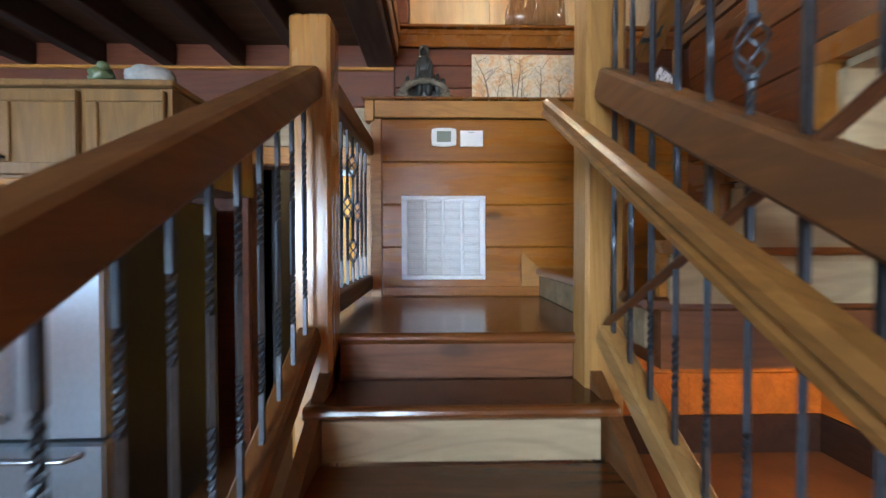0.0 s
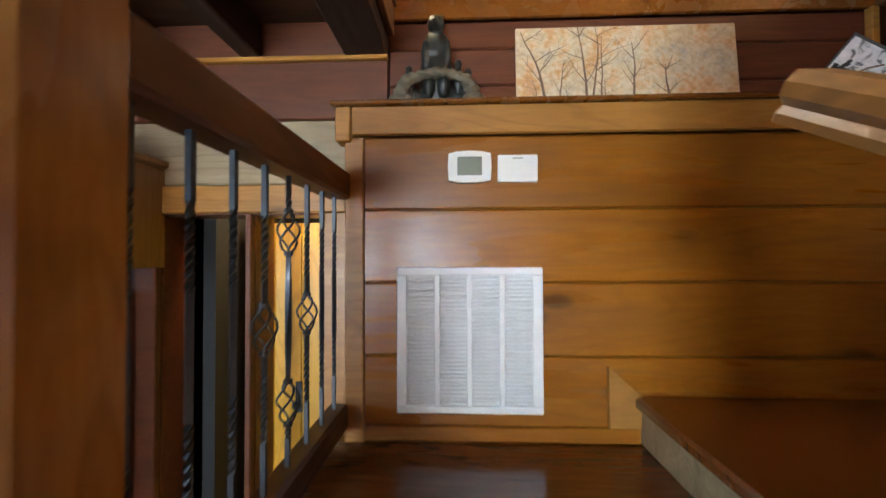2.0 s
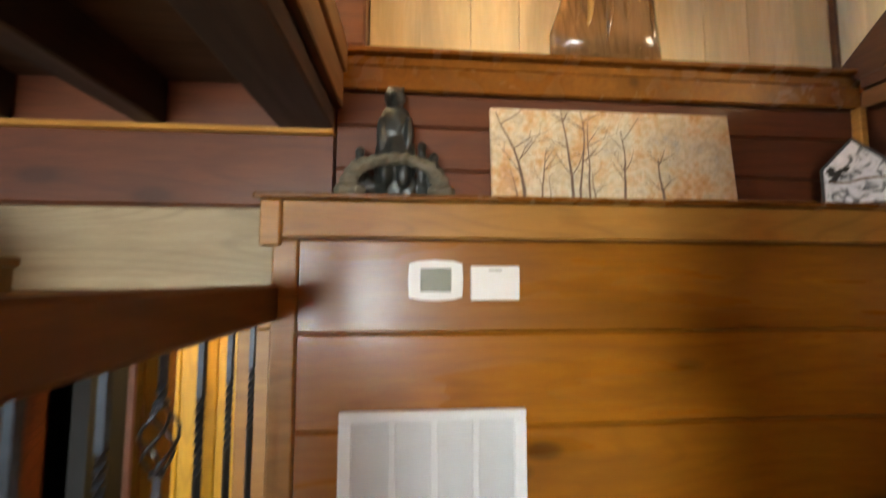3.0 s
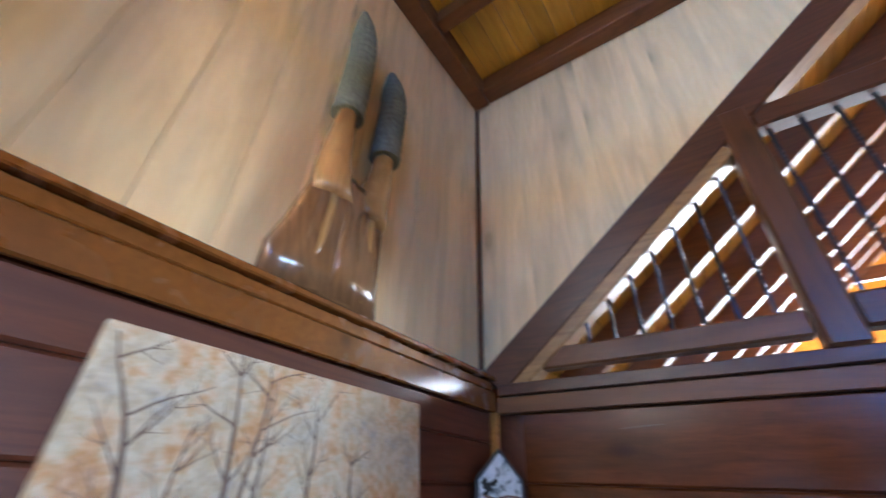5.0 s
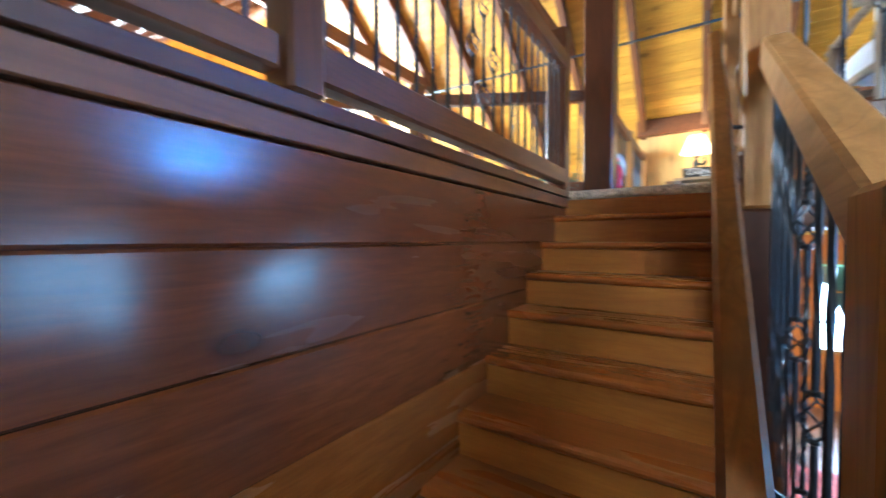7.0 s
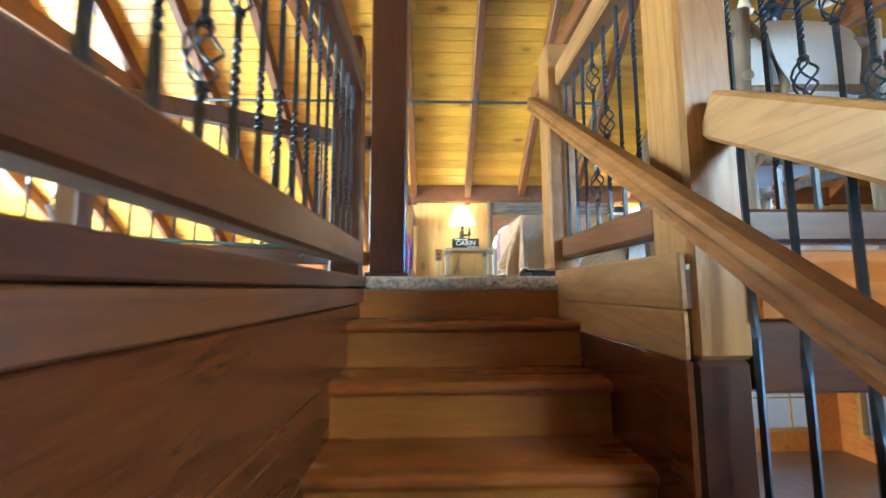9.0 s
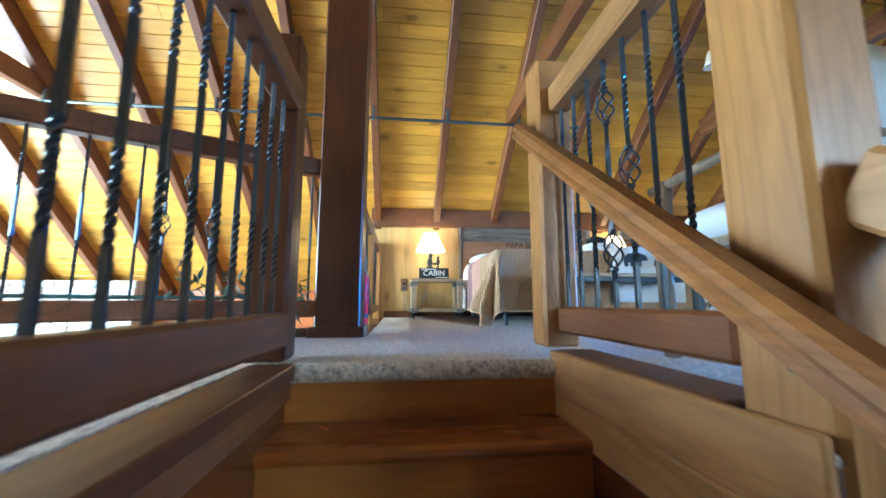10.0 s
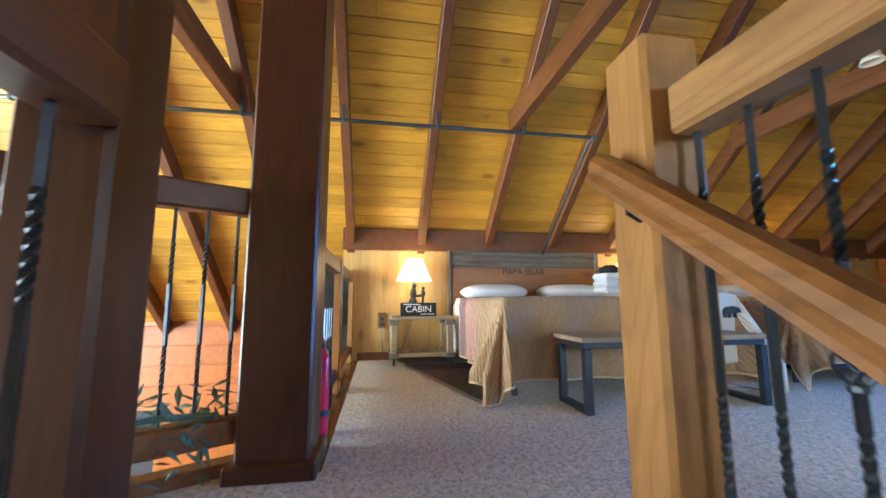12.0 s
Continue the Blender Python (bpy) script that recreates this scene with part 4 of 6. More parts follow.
# ---------------------------------------------------------------- landing: things on the plank wall
vent = thing("return_air_grille", (0.275, -0.001, 0.385), "white enamelled return air grille on the plank wall", "vent grille")
H2 = 0.277
# greyer white than the slats: the shade behind them is put into its colour
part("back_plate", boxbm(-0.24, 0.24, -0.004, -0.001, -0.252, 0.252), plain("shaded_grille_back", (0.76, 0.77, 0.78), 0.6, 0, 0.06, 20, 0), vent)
for a in ((-H2, H2, 0.247, H2), (-H2, H2, -H2, -0.247)):
    part("frame_rail", boxbm(a[0], a[1], -0.016, -0.001, a[2], a[3], bev=0.004), white_paint, vent)
for x0, x1 in ((-H2, -0.238), (0.238, H2)):
    part("frame_stile", boxbm(x0, x1, -0.0155, -0.001, -0.247, 0.247, bev=0.004), white_paint, vent)
for x in (-0.123, 0.0, 0.123):
    part("mullion", boxbm(x - 0.010, x + 0.010, -0.0165, -0.004, -0.247, 0.247, bev=0.002), white_paint, vent)
slat = boxbm(-0.238, 0.238, -0.0050, 0.0042, -0.0012, 0.0012)
for v in slat.verts:
    v.co.z -= v.co.y * 0.9
slat_me = bpy.data.meshes.new("slat")
slat.to_mesh(slat_me)
slat_me.materials.append(white_paint)
for i in range(33):
    shared("slat", slat_me, (0, -0.0085, -0.240 + 0.015 * i), vent)

th = thing("thermostat", (0.278, -0.001, 1.044), "white plastic wall thermostat with a grey display", "thermostat")
bm = prism(bmesh.new(), [(-0.080, -0.050), (-0.05, -0.058), (0.0, -0.061), (0.05, -0.058), (0.080, -0.050), (0.083, 0.0), (0.080, 0.050), (0.05, 0.058), (0.0, 0.061), (-0.05, 0.058), (-0.080, 0.050), (-0.083, 0.0)], "y", -0.028, -0.001)
bmesh.ops.bevel(bm, geom=[e for e in bm.edges if all(v.co.y < -0.02 for v in e.verts)], offset=0.006, segments=2, affect="EDGES")
part("body", bm, white_plastic, th)
part("display", boxbm(-0.046, 0.046, -0.0295, -0.0275, -0.034, 0.036, bev=0.001), lcd, th)
card = thing("notice_card", (0.460, -0.002, 1.036), "small white printed card on the plank wall", "card")
part("card", boxbm(-0.075, 0.075, -0.018, -0.001, -0.052, 0.052, bev=0.002), paper, card)
part("print_line", boxbm(-0.02, 0.02, -0.0187, -0.0178, 0.036, 0.041), plain("grey_print", (0.35, 0.33, 0.3), 0.8), card)

# ---------------------------------------------------------------- landing: things on the shelf
def canvas_material():
    m, nt, b = mat("autumn_canvas", 0.75)
    c = coords(nt, (1, 1, 1), False)
    n1 = tex(nt, "ShaderNodeTexNoise", c, 7, Detail=8.0, Roughness=0.7)
    n2 = tex(nt, "ShaderNodeTexNoise", c, 3.2, Detail=4.0, Distortion=0.8)
    n3 = tex(nt, "ShaderNodeTexNoise", c, 60, Detail=4.0)
    base = ramp(nt, n1, ((0.30, (0.20, 0.22, 0.24)), (0.42, (0.48, 0.37, 0.23)), (0.49, (0.58, 0.45, 0.26)), (0.57, (0.58, 0.28, 0.07)), (0.75, (0.44, 0.17, 0.04))))
    base = mix(nt, ramp(nt, n2, ((0.46, (0, 0, 0)), (0.66, (0.6, 0.6, 0.6)))), base, (0.54, 0.48, 0.38))
    base = mix(nt, 0.25, base, ramp(nt, n3, ((0.35, (0.4, 0.3, 0.2)), (0.65, (0.9, 0.85, 0.75)))))
    nt.links.new(base, b.inputs["Base Color"])
    bump(nt, b, n3, 0.3, 0.004)
    return m


paint = thing("canvas_painting", (0.915, 0.088, 1.302), "wide canvas painting of bare autumn trees leaning on the shelf", "painting")
paint.rotation_euler = (radians(-5), 0, 0)
part("canvas", boxbm(-0.441, 0.441, -0.008, 0.014, 0.0, 0.345, bev=0.003), canvas_material(), paint)
bark_paint = plain("painted_trunk_brown", (0.16, 0.10, 0.07), 0.8, 0, 0.35, 40, 0.1)
rt = random.Random(4)
for x, w, h in ((-0.33, 0.011, 0.34), (-0.27, 0.006, 0.20), (-0.355, 0.004, 0.12), (-0.16, 0.010, 0.345), (-0.135, 0.008, 0.345), (-0.10, 0.007, 0.30), (-0.08, 0.005, 0.11), (0.025, 0.009, 0.27), (0.165, 0.010, 0.17), (-0.24, 0.003, 0.10)):
    bm = bmesh.new()

    def stroke(p, ang, length, wid, depth):
        pts, q, a = [], Vector(p), ang
        for i in range(8):
            pts.append(q.copy())
            q = q + Vector((math.sin(a), math.cos(a))) * length / 7
            a += rt.uniform(-0.16, 0.16)
        L, R = [], []
        for i, q in enumerate(pts):
            d = pts[min(i + 1, 7)] - pts[max(i - 1, 0)]
            nrm = Vector((d.y, -d.x)).normalized() * wid * (1 - 0.75 * i / 7)
            zc = lambda v: min(max(v, 0.003), 0.342)
            xc = lambda v: min(max(v, -0.438), 0.438)
            L.append(bm.verts.new((xc(q.x - nrm.x), -0.0092 - 0.0003 * depth, zc(q.y - nrm.y))))
            R.append(bm.verts.new((xc(q.x + nrm.x), -0.0092 - 0.0003 * depth, zc(q.y + nrm.y))))
        for i in range(7):
            bm.faces.new((L[i], R[i], R[i + 1], L[i + 1]))
        if depth < 2:
            for s in range(5 if depth == 0 else 2):
                k = rt.randint(2, 6)
                stroke(pts[k], ang + rt.choice((-1, 1)) * rt.uniform(0.5, 1.0), length * rt.uniform(0.25, 0.5), wid * 0.38, depth + 1)
    stroke((x, 0.004), rt.uniform(-0.06, 0.06), h, w * 0.6, 0)
    part("painted_tree", bm, bark_paint, paint)


def bear_group():
    """Standing bear behind a rock arch with three cubs."""
    bm = bmesh.new()
    blob(bm, (0.0, 0.015, 0.14), (0.070, 0.046, 0.12), 0.15, 3, 3, 1)
    blob(bm, (0.0, 0.012, 0.25), (0.056, 0.040, 0.080), 0.15, 3, 3, 2)
    blob(bm, (-0.002, -0.002, 0.345), (0.036, 0.034, 0.038), 0.1, 3, 3, 3)
    blob(bm, (-0.004, -0.035, 0.342), (0.014, 0.02, 0.013), 0.05, 3, 2, 4)
    for s in (-1, 1):
        blob(bm, (s * 0.022, 0.0, 0.378), (0.009, 0.006, 0.010), 0.05, 3, 2, 5)
        blob(bm, (s * 0.045, -0.015, 0.22), (0.016, 0.018, 0.06), 0.2, 3, 2, 6 + s)
        blob(bm, (s * 0.03, -0.02, 0.09), (0.026, 0.028, 0.05), 0.2, 3, 2, 9 + s)
    for x, z, h in ((-0.112, 0.10, 0.055), (0.088, 0.115, 0.06), (0.128, 0.08, 0.06)):
        blob(bm, (x, -0.01, z), (0.020, 0.020, h), 0.15, 3, 2, x * 9)
        blob(bm, (x, -0.016, z + h), (0.016, 0.018, 0.018), 0.1, 3, 2, x * 5)
        blob(bm, (x - 0.004, -0.033, z + h), (0.006, 0.008, 0.006), 0.1, 3, 1, x * 3)
    for x in (-0.13, -0.09, -0.045, 0.0, 0.045, 0.09, 0.13):
        blob(bm, (x, 0.012, 0.045), (0.040, 0.030, 0.046), 0.35, 4, 2, x * 31 + 4)
    return bm


def fused(name, bm, material, size):
    """One skin over all the lumps of a figure."""
    ob = link(name, bm, material)
    md = ob.modifiers.new("skin", "REMESH")
    md.mode, md.voxel_size, md.use_smooth_shade = "VOXEL", size, True
    return ob


def rock_arch():
    bm = bmesh.new()
    r = random.Random(2)
    for i in range(15):
        a = math.pi * i / 14
        x, z = -0.145 * math.cos(a), 0.022 + 0.105 * math.sin(a) ** 0.7
        blob(bm, (x, -0.028 + r.uniform(-0.006, 0.006), z), (0.030, 0.028, 0.020), 0.45, 3.0, 2, i * 1.3)
    for x in (-0.16, -0.12, 0.13, 0.165):
        blob(bm, (x, -0.025, 0.022), (0.030, 0.030, 0.022), 0.4, 3, 2, x * 20)
    return bm


bm = bear_group()
bear = fused("bear_figurine", bm, bronze, 0.005)
bear.location = (0.148, 0.075, 1.303)
tagged(bear, "dark resin bear with cubs behind a rock arch on the shelf", "figurine")
rock = fused("rock_arch", rock_arch(), stone_resin, 0.005)
rock.location = (0.150, 0.055, 1.3005)
tagged(rock, "grey-brown resin rock arch in front of the bears", "figurine")


def winter_picture():
    m, nt, b = mat("winter_scene_print", 0.6)
    c = coords(nt, (1, 1, 1), False)
    n = tex(nt, "ShaderNodeTexNoise", c, 22, Detail=6.0, Distortion=1.5)
    col = ramp(nt, n, ((0.38, (0.10, 0.11, 0.13)), (0.47, (0.55, 0.57, 0.63)), (0.7, (0.74, 0.75, 0.80))))
    nt.links.new(col, b.inputs["Base Color"])
    return m


house = thing("house_block", (1.752, 0.035, 1.302), "small black house-shaped block with a grey winter picture", "ornament")
house.rotation_euler = (0, 0, radians(-52))
house.scale = (0.9, 0.9, 0.93)
out = [(-0.094, 0), (0.094, 0), (0.094, 0.155), (0.0, 0.262), (-0.094, 0.155)]
part("body", prism(bmesh.new(), out, "y", -0.022, 0.022), plain("black_painted_block", (0.025, 0.03, 0.04), 0.5), house)
inn = [(-0.083, 0.010), (0.083, 0.010), (0.083, 0.150), (0.0, 0.246), (-0.083, 0.150)]
part("picture", prism(bmesh.new(), inn, "y", -0.0245, -0.0225), winter_picture(), house)
bm = bmesh.new()
tube(bm, [(-0.07, -0.0255, 0.10), (-0.02, -0.0255, 0.09), (0.03, -0.0255, 0.10), (0.08, -0.0255, 0.096)], 0.004, 5)
part("branch", bm, bark_paint, house)
bm = bmesh.new()
for i in range(14):
    r = random.Random(i)
    blob(bm, (-0.045 + r.uniform(-0.03, 0.03), -0.026, 0.125 + r.uniform(-0.025, 0.025)), (0.012, 0.002, 0.009), 0.3, 5, 1, i)
part("foliage", bm, black_cloth, house)

# carved slab with two bark-sleeved limbs on the ledge
carve = thing("carved_driftwood", (0.98, 0.160, 1.851), "varnished carved wood slab with two bark-sleeved limbs on the ledge", "sculpture")
gloss_brown = wood("varnished_carving", (0.16, 0.075, 0.03), (0.34, 0.17, 0.065), "z", 0.18, 0.5, 0.1, 0.6)
honey_limb = wood("honey_limb", (0.45, 0.22, 0.06), (0.60, 0.33, 0.11), "z", 0.2, 0.3, 0.1, 0.5)
bark_sleeve = plain("grey_green_bark", (0.13, 0.14, 0.10), 0.75, 0, 0.6, 60, 0.8)
bm = tube(bmesh.new(), [(-0.055, 0, 0.0), (-0.052, 0, 0.1), (-0.046, 0, 0.2), (-0.038, 0, 0.32), (-0.03, 0, 0.42), (-0.025, 0, 0.46)], 0.22, 28, [1.0, 0.96, 0.88, 0.78, 0.66, 0.50])
for v in bm.verts:
    v.co.y = max(-0.075, min(0.04, v.co.y * 0.33)) + 0.022 * noise.noise(Vector((v.co.x * 16, 0, v.co.z * 4)))
    v.co.x += 0.014 * noise.noise(v.co * 12)
    v.co.z = max(v.co.z, 0.0)
part("slab", bm, gloss_brown, carve, smooth=True)
BRANCHES = (((-0.115, 0.34), (-0.128, 0.48), (-0.126, 0.62), (-0.120, 0.78), 0.60), ((0.050, 0.34), (0.068, 0.46), (0.086, 0.58), (0.096, 0.73), 0.46))


def slab_front(x, z):
    """Depth of the slab's rounded face at a point of its front."""
    half, mid = 0.22 - 0.18 * z, -0.055 + 0.06 * z
    return -0.33 * math.sqrt(max(0.0008, half * half - (x - mid) ** 2)) + 0.008


for n_limb, (a, b, c, d, length) in enumerate(BRANCHES):
    pts = [(p[0], -0.012, p[1]) for p in (a, b, c, d)]
    bm = tube(bmesh.new(), [Vector(pts[i]).lerp(Vector(pts[i + 1]), f / 4) for i in range(3) for f in range(4)] + [pts[3]], 0.05, 14, [1.5 - 0.07 * k for k in range(13)])
    for v in bm.verts:
        v.co += Vector((0.014, 0.012, 0)) * noise.noise(v.co * 18)
        v.co.y = min(v.co.y, 0.04)
    part("limb", bm, honey_limb, carve, "honey-coloured polished limb", smooth=True)
    # grain ridges of the limb fading into the slab
    for k in range(3):
        r = random.Random(k + n_limb * 7)
        x0 = a[0] + (k - 1) * 0.05 + r.uniform(-0.008, 0.008)
        path = [(x0 * 1.25 - 0.01, 0.03), (x0 * 1.12, 0.16), (x0, 0.30), (b[0] + (k - 1) * 0.024, 0.43), (c[0] + (k - 1) * 0.008, 0.58)]
        bm = tube(bmesh.new(), [(x, slab_front(x, z), z) for x, z in path], 0.024, 10, [0.25, 0.6, 0.85, 0.75, 0.4])
        part("ridge", bm, honey_limb if k == 1 else gloss_brown, carve, smooth=True)
    tip = [(d[0], -0.01, d[1] - 0.05), (d[0] + 0.004, -0.01, d[1] + length * 0.3), (d[0] + 0.002, -0.012, d[1] + length * 0.6), (d[0] - 0.022, -0.018, d[1] + length * 0.85), (d[0] - 0.050, -0.024, d[1] + length)]
    rings = [Vector(tip[i]).lerp(Vector(tip[i + 1]), f / 8) for i in range(4) for f in range(8)] + [Vector(tip[4])]
    bm = tube(bmesh.new(), rings, 0.062, 16, [1.0 - 0.18 * (k / 32) - 0.62 * max(0, k / 32 - 0.6) ** 1.3 / 0.3 + 0.06 * (k % 2) for k in range(33)])
    for v in bm.verts:
        v.co += Vector((1, 1, 0.4)) * 0.016 * noise.noise(v.co * Vector((26, 26, 60)).length / 60)
        v.co.y = max(min(v.co.y, 0.04), -0.075)
    part("bark_sleeve", bm, bark_sleeve, carve, "grey-green bark sleeve")

sconce = thing("wall_lamp", (-0.36, 0.298, 2.34), "lit two-bulb wall lamp on a dark iron plate in the dormer", "lamp")
part("plate", lathe(bmesh.new(), [(0.055, 0.0), (0.055, -0.008), (0.030, -0.020)], (0, 0, 0), 18, "y"), iron, sconce, smooth=True)
for sx in (-1, 1):
    arm = part("arm", tube(bmesh.new(), [(0, -0.015, 0), (sx * 0.05, -0.06, -0.03), (sx * 0.085, -0.09, -0.01), (sx * 0.085, -0.09, 0.03)], 0.007, 8), iron, sconce, smooth=True)
    part("bulb", lathe(bmesh.new(), [(0.012, 0.03), (0.028, 0.055), (0.030, 0.075), (0.018, 0.10), (0.004, 0.108)], (sx * 0.085, -0.09, 0), 14), bulb_glow, arm, "glowing warm bulb", smooth=True)
sconce_light = new("wall_lamp_light", bpy.data.lights.new("wall_lamp_light", "POINT"))
sconce_light.data.energy, sconce_light.data.color, sconce_light.data.shadow_soft_size = 30, (1.0, 0.80, 0.50), 0.05
sconce_light.location = (-0.36, 0.00, 2.47)

# ---------------------------------------------------------------- kitchen side
fr = thing("refrigerator", (-1.60, -0.50, FLOOR), "stainless steel refrigerator with black sides and a bottom freezer", "refrigerator")
part("body", boxbm(-0.45, 0.45, -0.38, 0.40, 0.02, 1.66, bev=0.008), black_paint, fr)
for x0, x1 in ((-0.448, -0.003), (0.003, 0.448)):
    d = part("door", boxbm(x0, x1, -0.450, -0.385, 0.62, 1.66, bev=0.012), steel, fr)
    hx = x1 - 0.05 if x0 < -0.1 else x0 + 0.05
    part("handle", tube(bmesh.new(), [(hx, -0.455, 0.70), (hx, -0.495, 0.76), (hx, -0.50, 1.15), (hx, -0.495, 1.52), (hx, -0.455, 1.58)], 0.012, 8), steel, d, smooth=True)
d = part("freezer_drawer", boxbm(-0.448, 0.448, -0.450, -0.385, 0.06, 0.605, bev=0.012), steel, fr)
part("handle", tube(bmesh.new(), [(-0.36, -0.455, 0.56), (-0.33, -0.50, 0.56), (0.33, -0.50, 0.56), (0.36, -0.455, 0.56)], 0.013, 8), steel, d, smooth=True)
for x in (-0.38, 0.38):
    for y in (-0.3, 0.3):
        part("foot", boxbm(x - 0.03, x + 0.03, y - 0.03, y + 0.03, 0, 0.021), black_paint, fr)

for i in range(4):
    x1 = -1.02 - 0.40 * i
    cab = thing("wall_cabinet", (x1 - 0.20, -0.42, 0.66), "maple wall cabinet with a framed panel door above the refrigerator", "cabinet", "kitchen wall cabinets")
    part("body", boxbm(-0.199, 0.199, -0.28, 0.535, 0.0, 0.42), cab_wood, cab)
    dr = part("door", boxbm(-0.178, 0.178, -0.300, -0.281, 0.015, 0.405, bev=0.004), cab_wood, cab)
    for a in ((-0.178, 0.178, 0.350, 0.405), (-0.178, 0.178, 0.015, 0.070)):
        part("door_rail", boxbm(a[0], a[1], -0.312, -0.3005, a[2], a[3], bev=0.004), cab_wood, dr)
    for a in ((-0.178, -0.125), (0.125, 0.178)):
        part("door_stile", boxbm(a[0], a[1], -0.312, -0.3005, 0.071, 0.349, bev=0.004), cab_wood, dr)
    kx = -0.15 if i % 2 else 0.15
    part("knob", lathe(bmesh.new(), [(0.006, -0.312), (0.006, -0.325), (0.014, -0.332), (0.012, -0.340)], (kx, 0, 0.09), 10, "y"), iron, dr, smooth=True)
struct("cabinet_crown", boxbm(-2.64, -1.0, -0.735, 0.115, 1.082, 1.112, bev=0.006), cab_wood, "maple crown board over the cabinets", "trim")
struct("cabinet_valance", boxbm(-2.62, -1.01, -0.725, -0.66, 0.625, 0.658, bev=0.005), trim_wood, "light strip under the cabinets", "trim")
pot = link("stone_crock", blob(bmesh.new(), (0, 0, 0.05), (0.11, 0.09, 0.055), 0.2, 2, 3, 4), plain("grey_stone_crock", (0.30, 0.29, 0.27), 0.7, 0, 0.3, 30, 0.3), True)
pot.location = (-1.17, -0.62, 1.111)
tagged(pot, "rounded grey stone ornament on the cabinets", "ornament")
frog = link("frog_ornament", blob(blob(bmesh.new(), (0, 0, 0.045), (0.05, 0.05, 0.048), 0.4, 3, 3, 7), (0.025, -0.02, 0.085), (0.026, 0.024, 0.02), 0.2, 3, 2, 2), plain("green_glazed_ornament", (0.10, 0.13, 0.06), 0.35, 0, 0.5, 30, 0.2), True)
frog.location = (-1.38, -0.66, 1.111)
tagged(frog, "small green glazed ornament on the cabinets", "ornament")

door = thing("door_1", (-0.45, 0.50, FLOOR), "yellow pine plank door standing in a lit hall", "door")
door.rotation_euler = (0, 0, radians(2))
door["kind"] = "structure"
for i in range(-1, 2):
    part("plank", boxbm(-0.27 + 0.14 * i, -0.132 + 0.14 * i, 0.0, 0.035, 0.01, 1.96, bev=0.004), door_wood, door)
for i in range(2):
    part("plank", boxbm(0.01 + 0.14 * i, 0.148 + 0.14 * i, 0.0, 0.035, 0.01, 1.96, bev=0.004), door_wood, door)
plate = part("lock_plate", boxbm(-0.16, -0.125, -0.006, -0.001, 0.98, 1.14, bev=0.002), iron, door)
part("knob", lathe(bmesh.new(), [(0.008, -0.006), (0.008, -0.03), (0.022, -0.042), (0.018, -0.055)], (-0.142, 0, 1.03), 10, "y"), iron, plate, smooth=True)
hall = new("hall_ceiling_light", bpy.data.lights.new("hall_ceiling_light", "POINT"))
hall.data.energy, hall.data.color, hall.data.shadow_soft_size = 14, (1.0, 0.80, 0.45), 0.04
hall.location = (-0.45, 0.37, 1.22)

# ---------------------------------------------------------------- loft: bed group
def quilt_material(name, cols, rough=0.85, scale=26.0):
    """Bands across the bed in object y, with stitched diamonds as relief."""
    m, nt, b = mat(name, rough)
    tc = nt.nodes.new("ShaderNodeTexCoord")
    sep = nt.nodes.new("ShaderNodeSeparateXYZ")
    nt.links.new(tc.outputs["Object"], sep.inputs[0])
    mr = nt.nodes.new("ShaderNodeMapRange")
    mr.inputs["From Min"].default_value, mr.inputs["From Max"].default_value = -1.0, 1.0
    nt.links.new(sep.outputs["Y"], mr.inputs["Value"])
    r = nt.nodes.new("ShaderNodeValToRGB")
    r.color_ramp.interpolation = "CONSTANT"
    els = r.color_ramp.elements
    while len(els) < len(cols):
        els.new(0.5)
    for e, (p, c) in zip(els, cols):
        e.position, e.color = p, (*c, 1)
    nt.links.new(mr.outputs[0], r.inputs[0])
    c = coords(nt, (1, 1, 1), False)
    n = tex(nt, "ShaderNodeTexNoise", c, 90, Detail=4.0)
    col = mix(nt, 0.25, r.outputs[0], mix(nt, n, (0.05, 0.04, 0.03), (0.9, 0.85, 0.75)), "OVERLAY")
    nt.links.new(col, b.inputs["Base Color"])
    w = nt.nodes.new("ShaderNodeTexWave")
    w.wave_type, w.bands_direction = "BANDS", "DIAGONAL"
    w.inputs["Scale"].default_value = scale / 2
    w2 = nt.nodes.new("ShaderNodeTexWave")
    w2.wave_type, w2.bands_direction = "BANDS", "X"
    w2.inputs["Scale"].default_value = scale / 1.6
    nt.links.new(tc.outputs["Object"], w.inputs["Vector"])
    nt.links.new(tc.outputs["Object"], w2.inputs["Vector"])
    mx = nt.nodes.new("ShaderNodeMath")
    mx.operation = "MULTIPLY"
    nt.links.new(w.outputs["Fac"], mx.inputs[0])
    nt.links.new(w2.outputs["Fac"], mx.inputs[1])
    bump(nt, b, mx.outputs[0], 0.6, 0.015)
    b.inputs["Sheen Weight"].default_value = 0.2
    return m


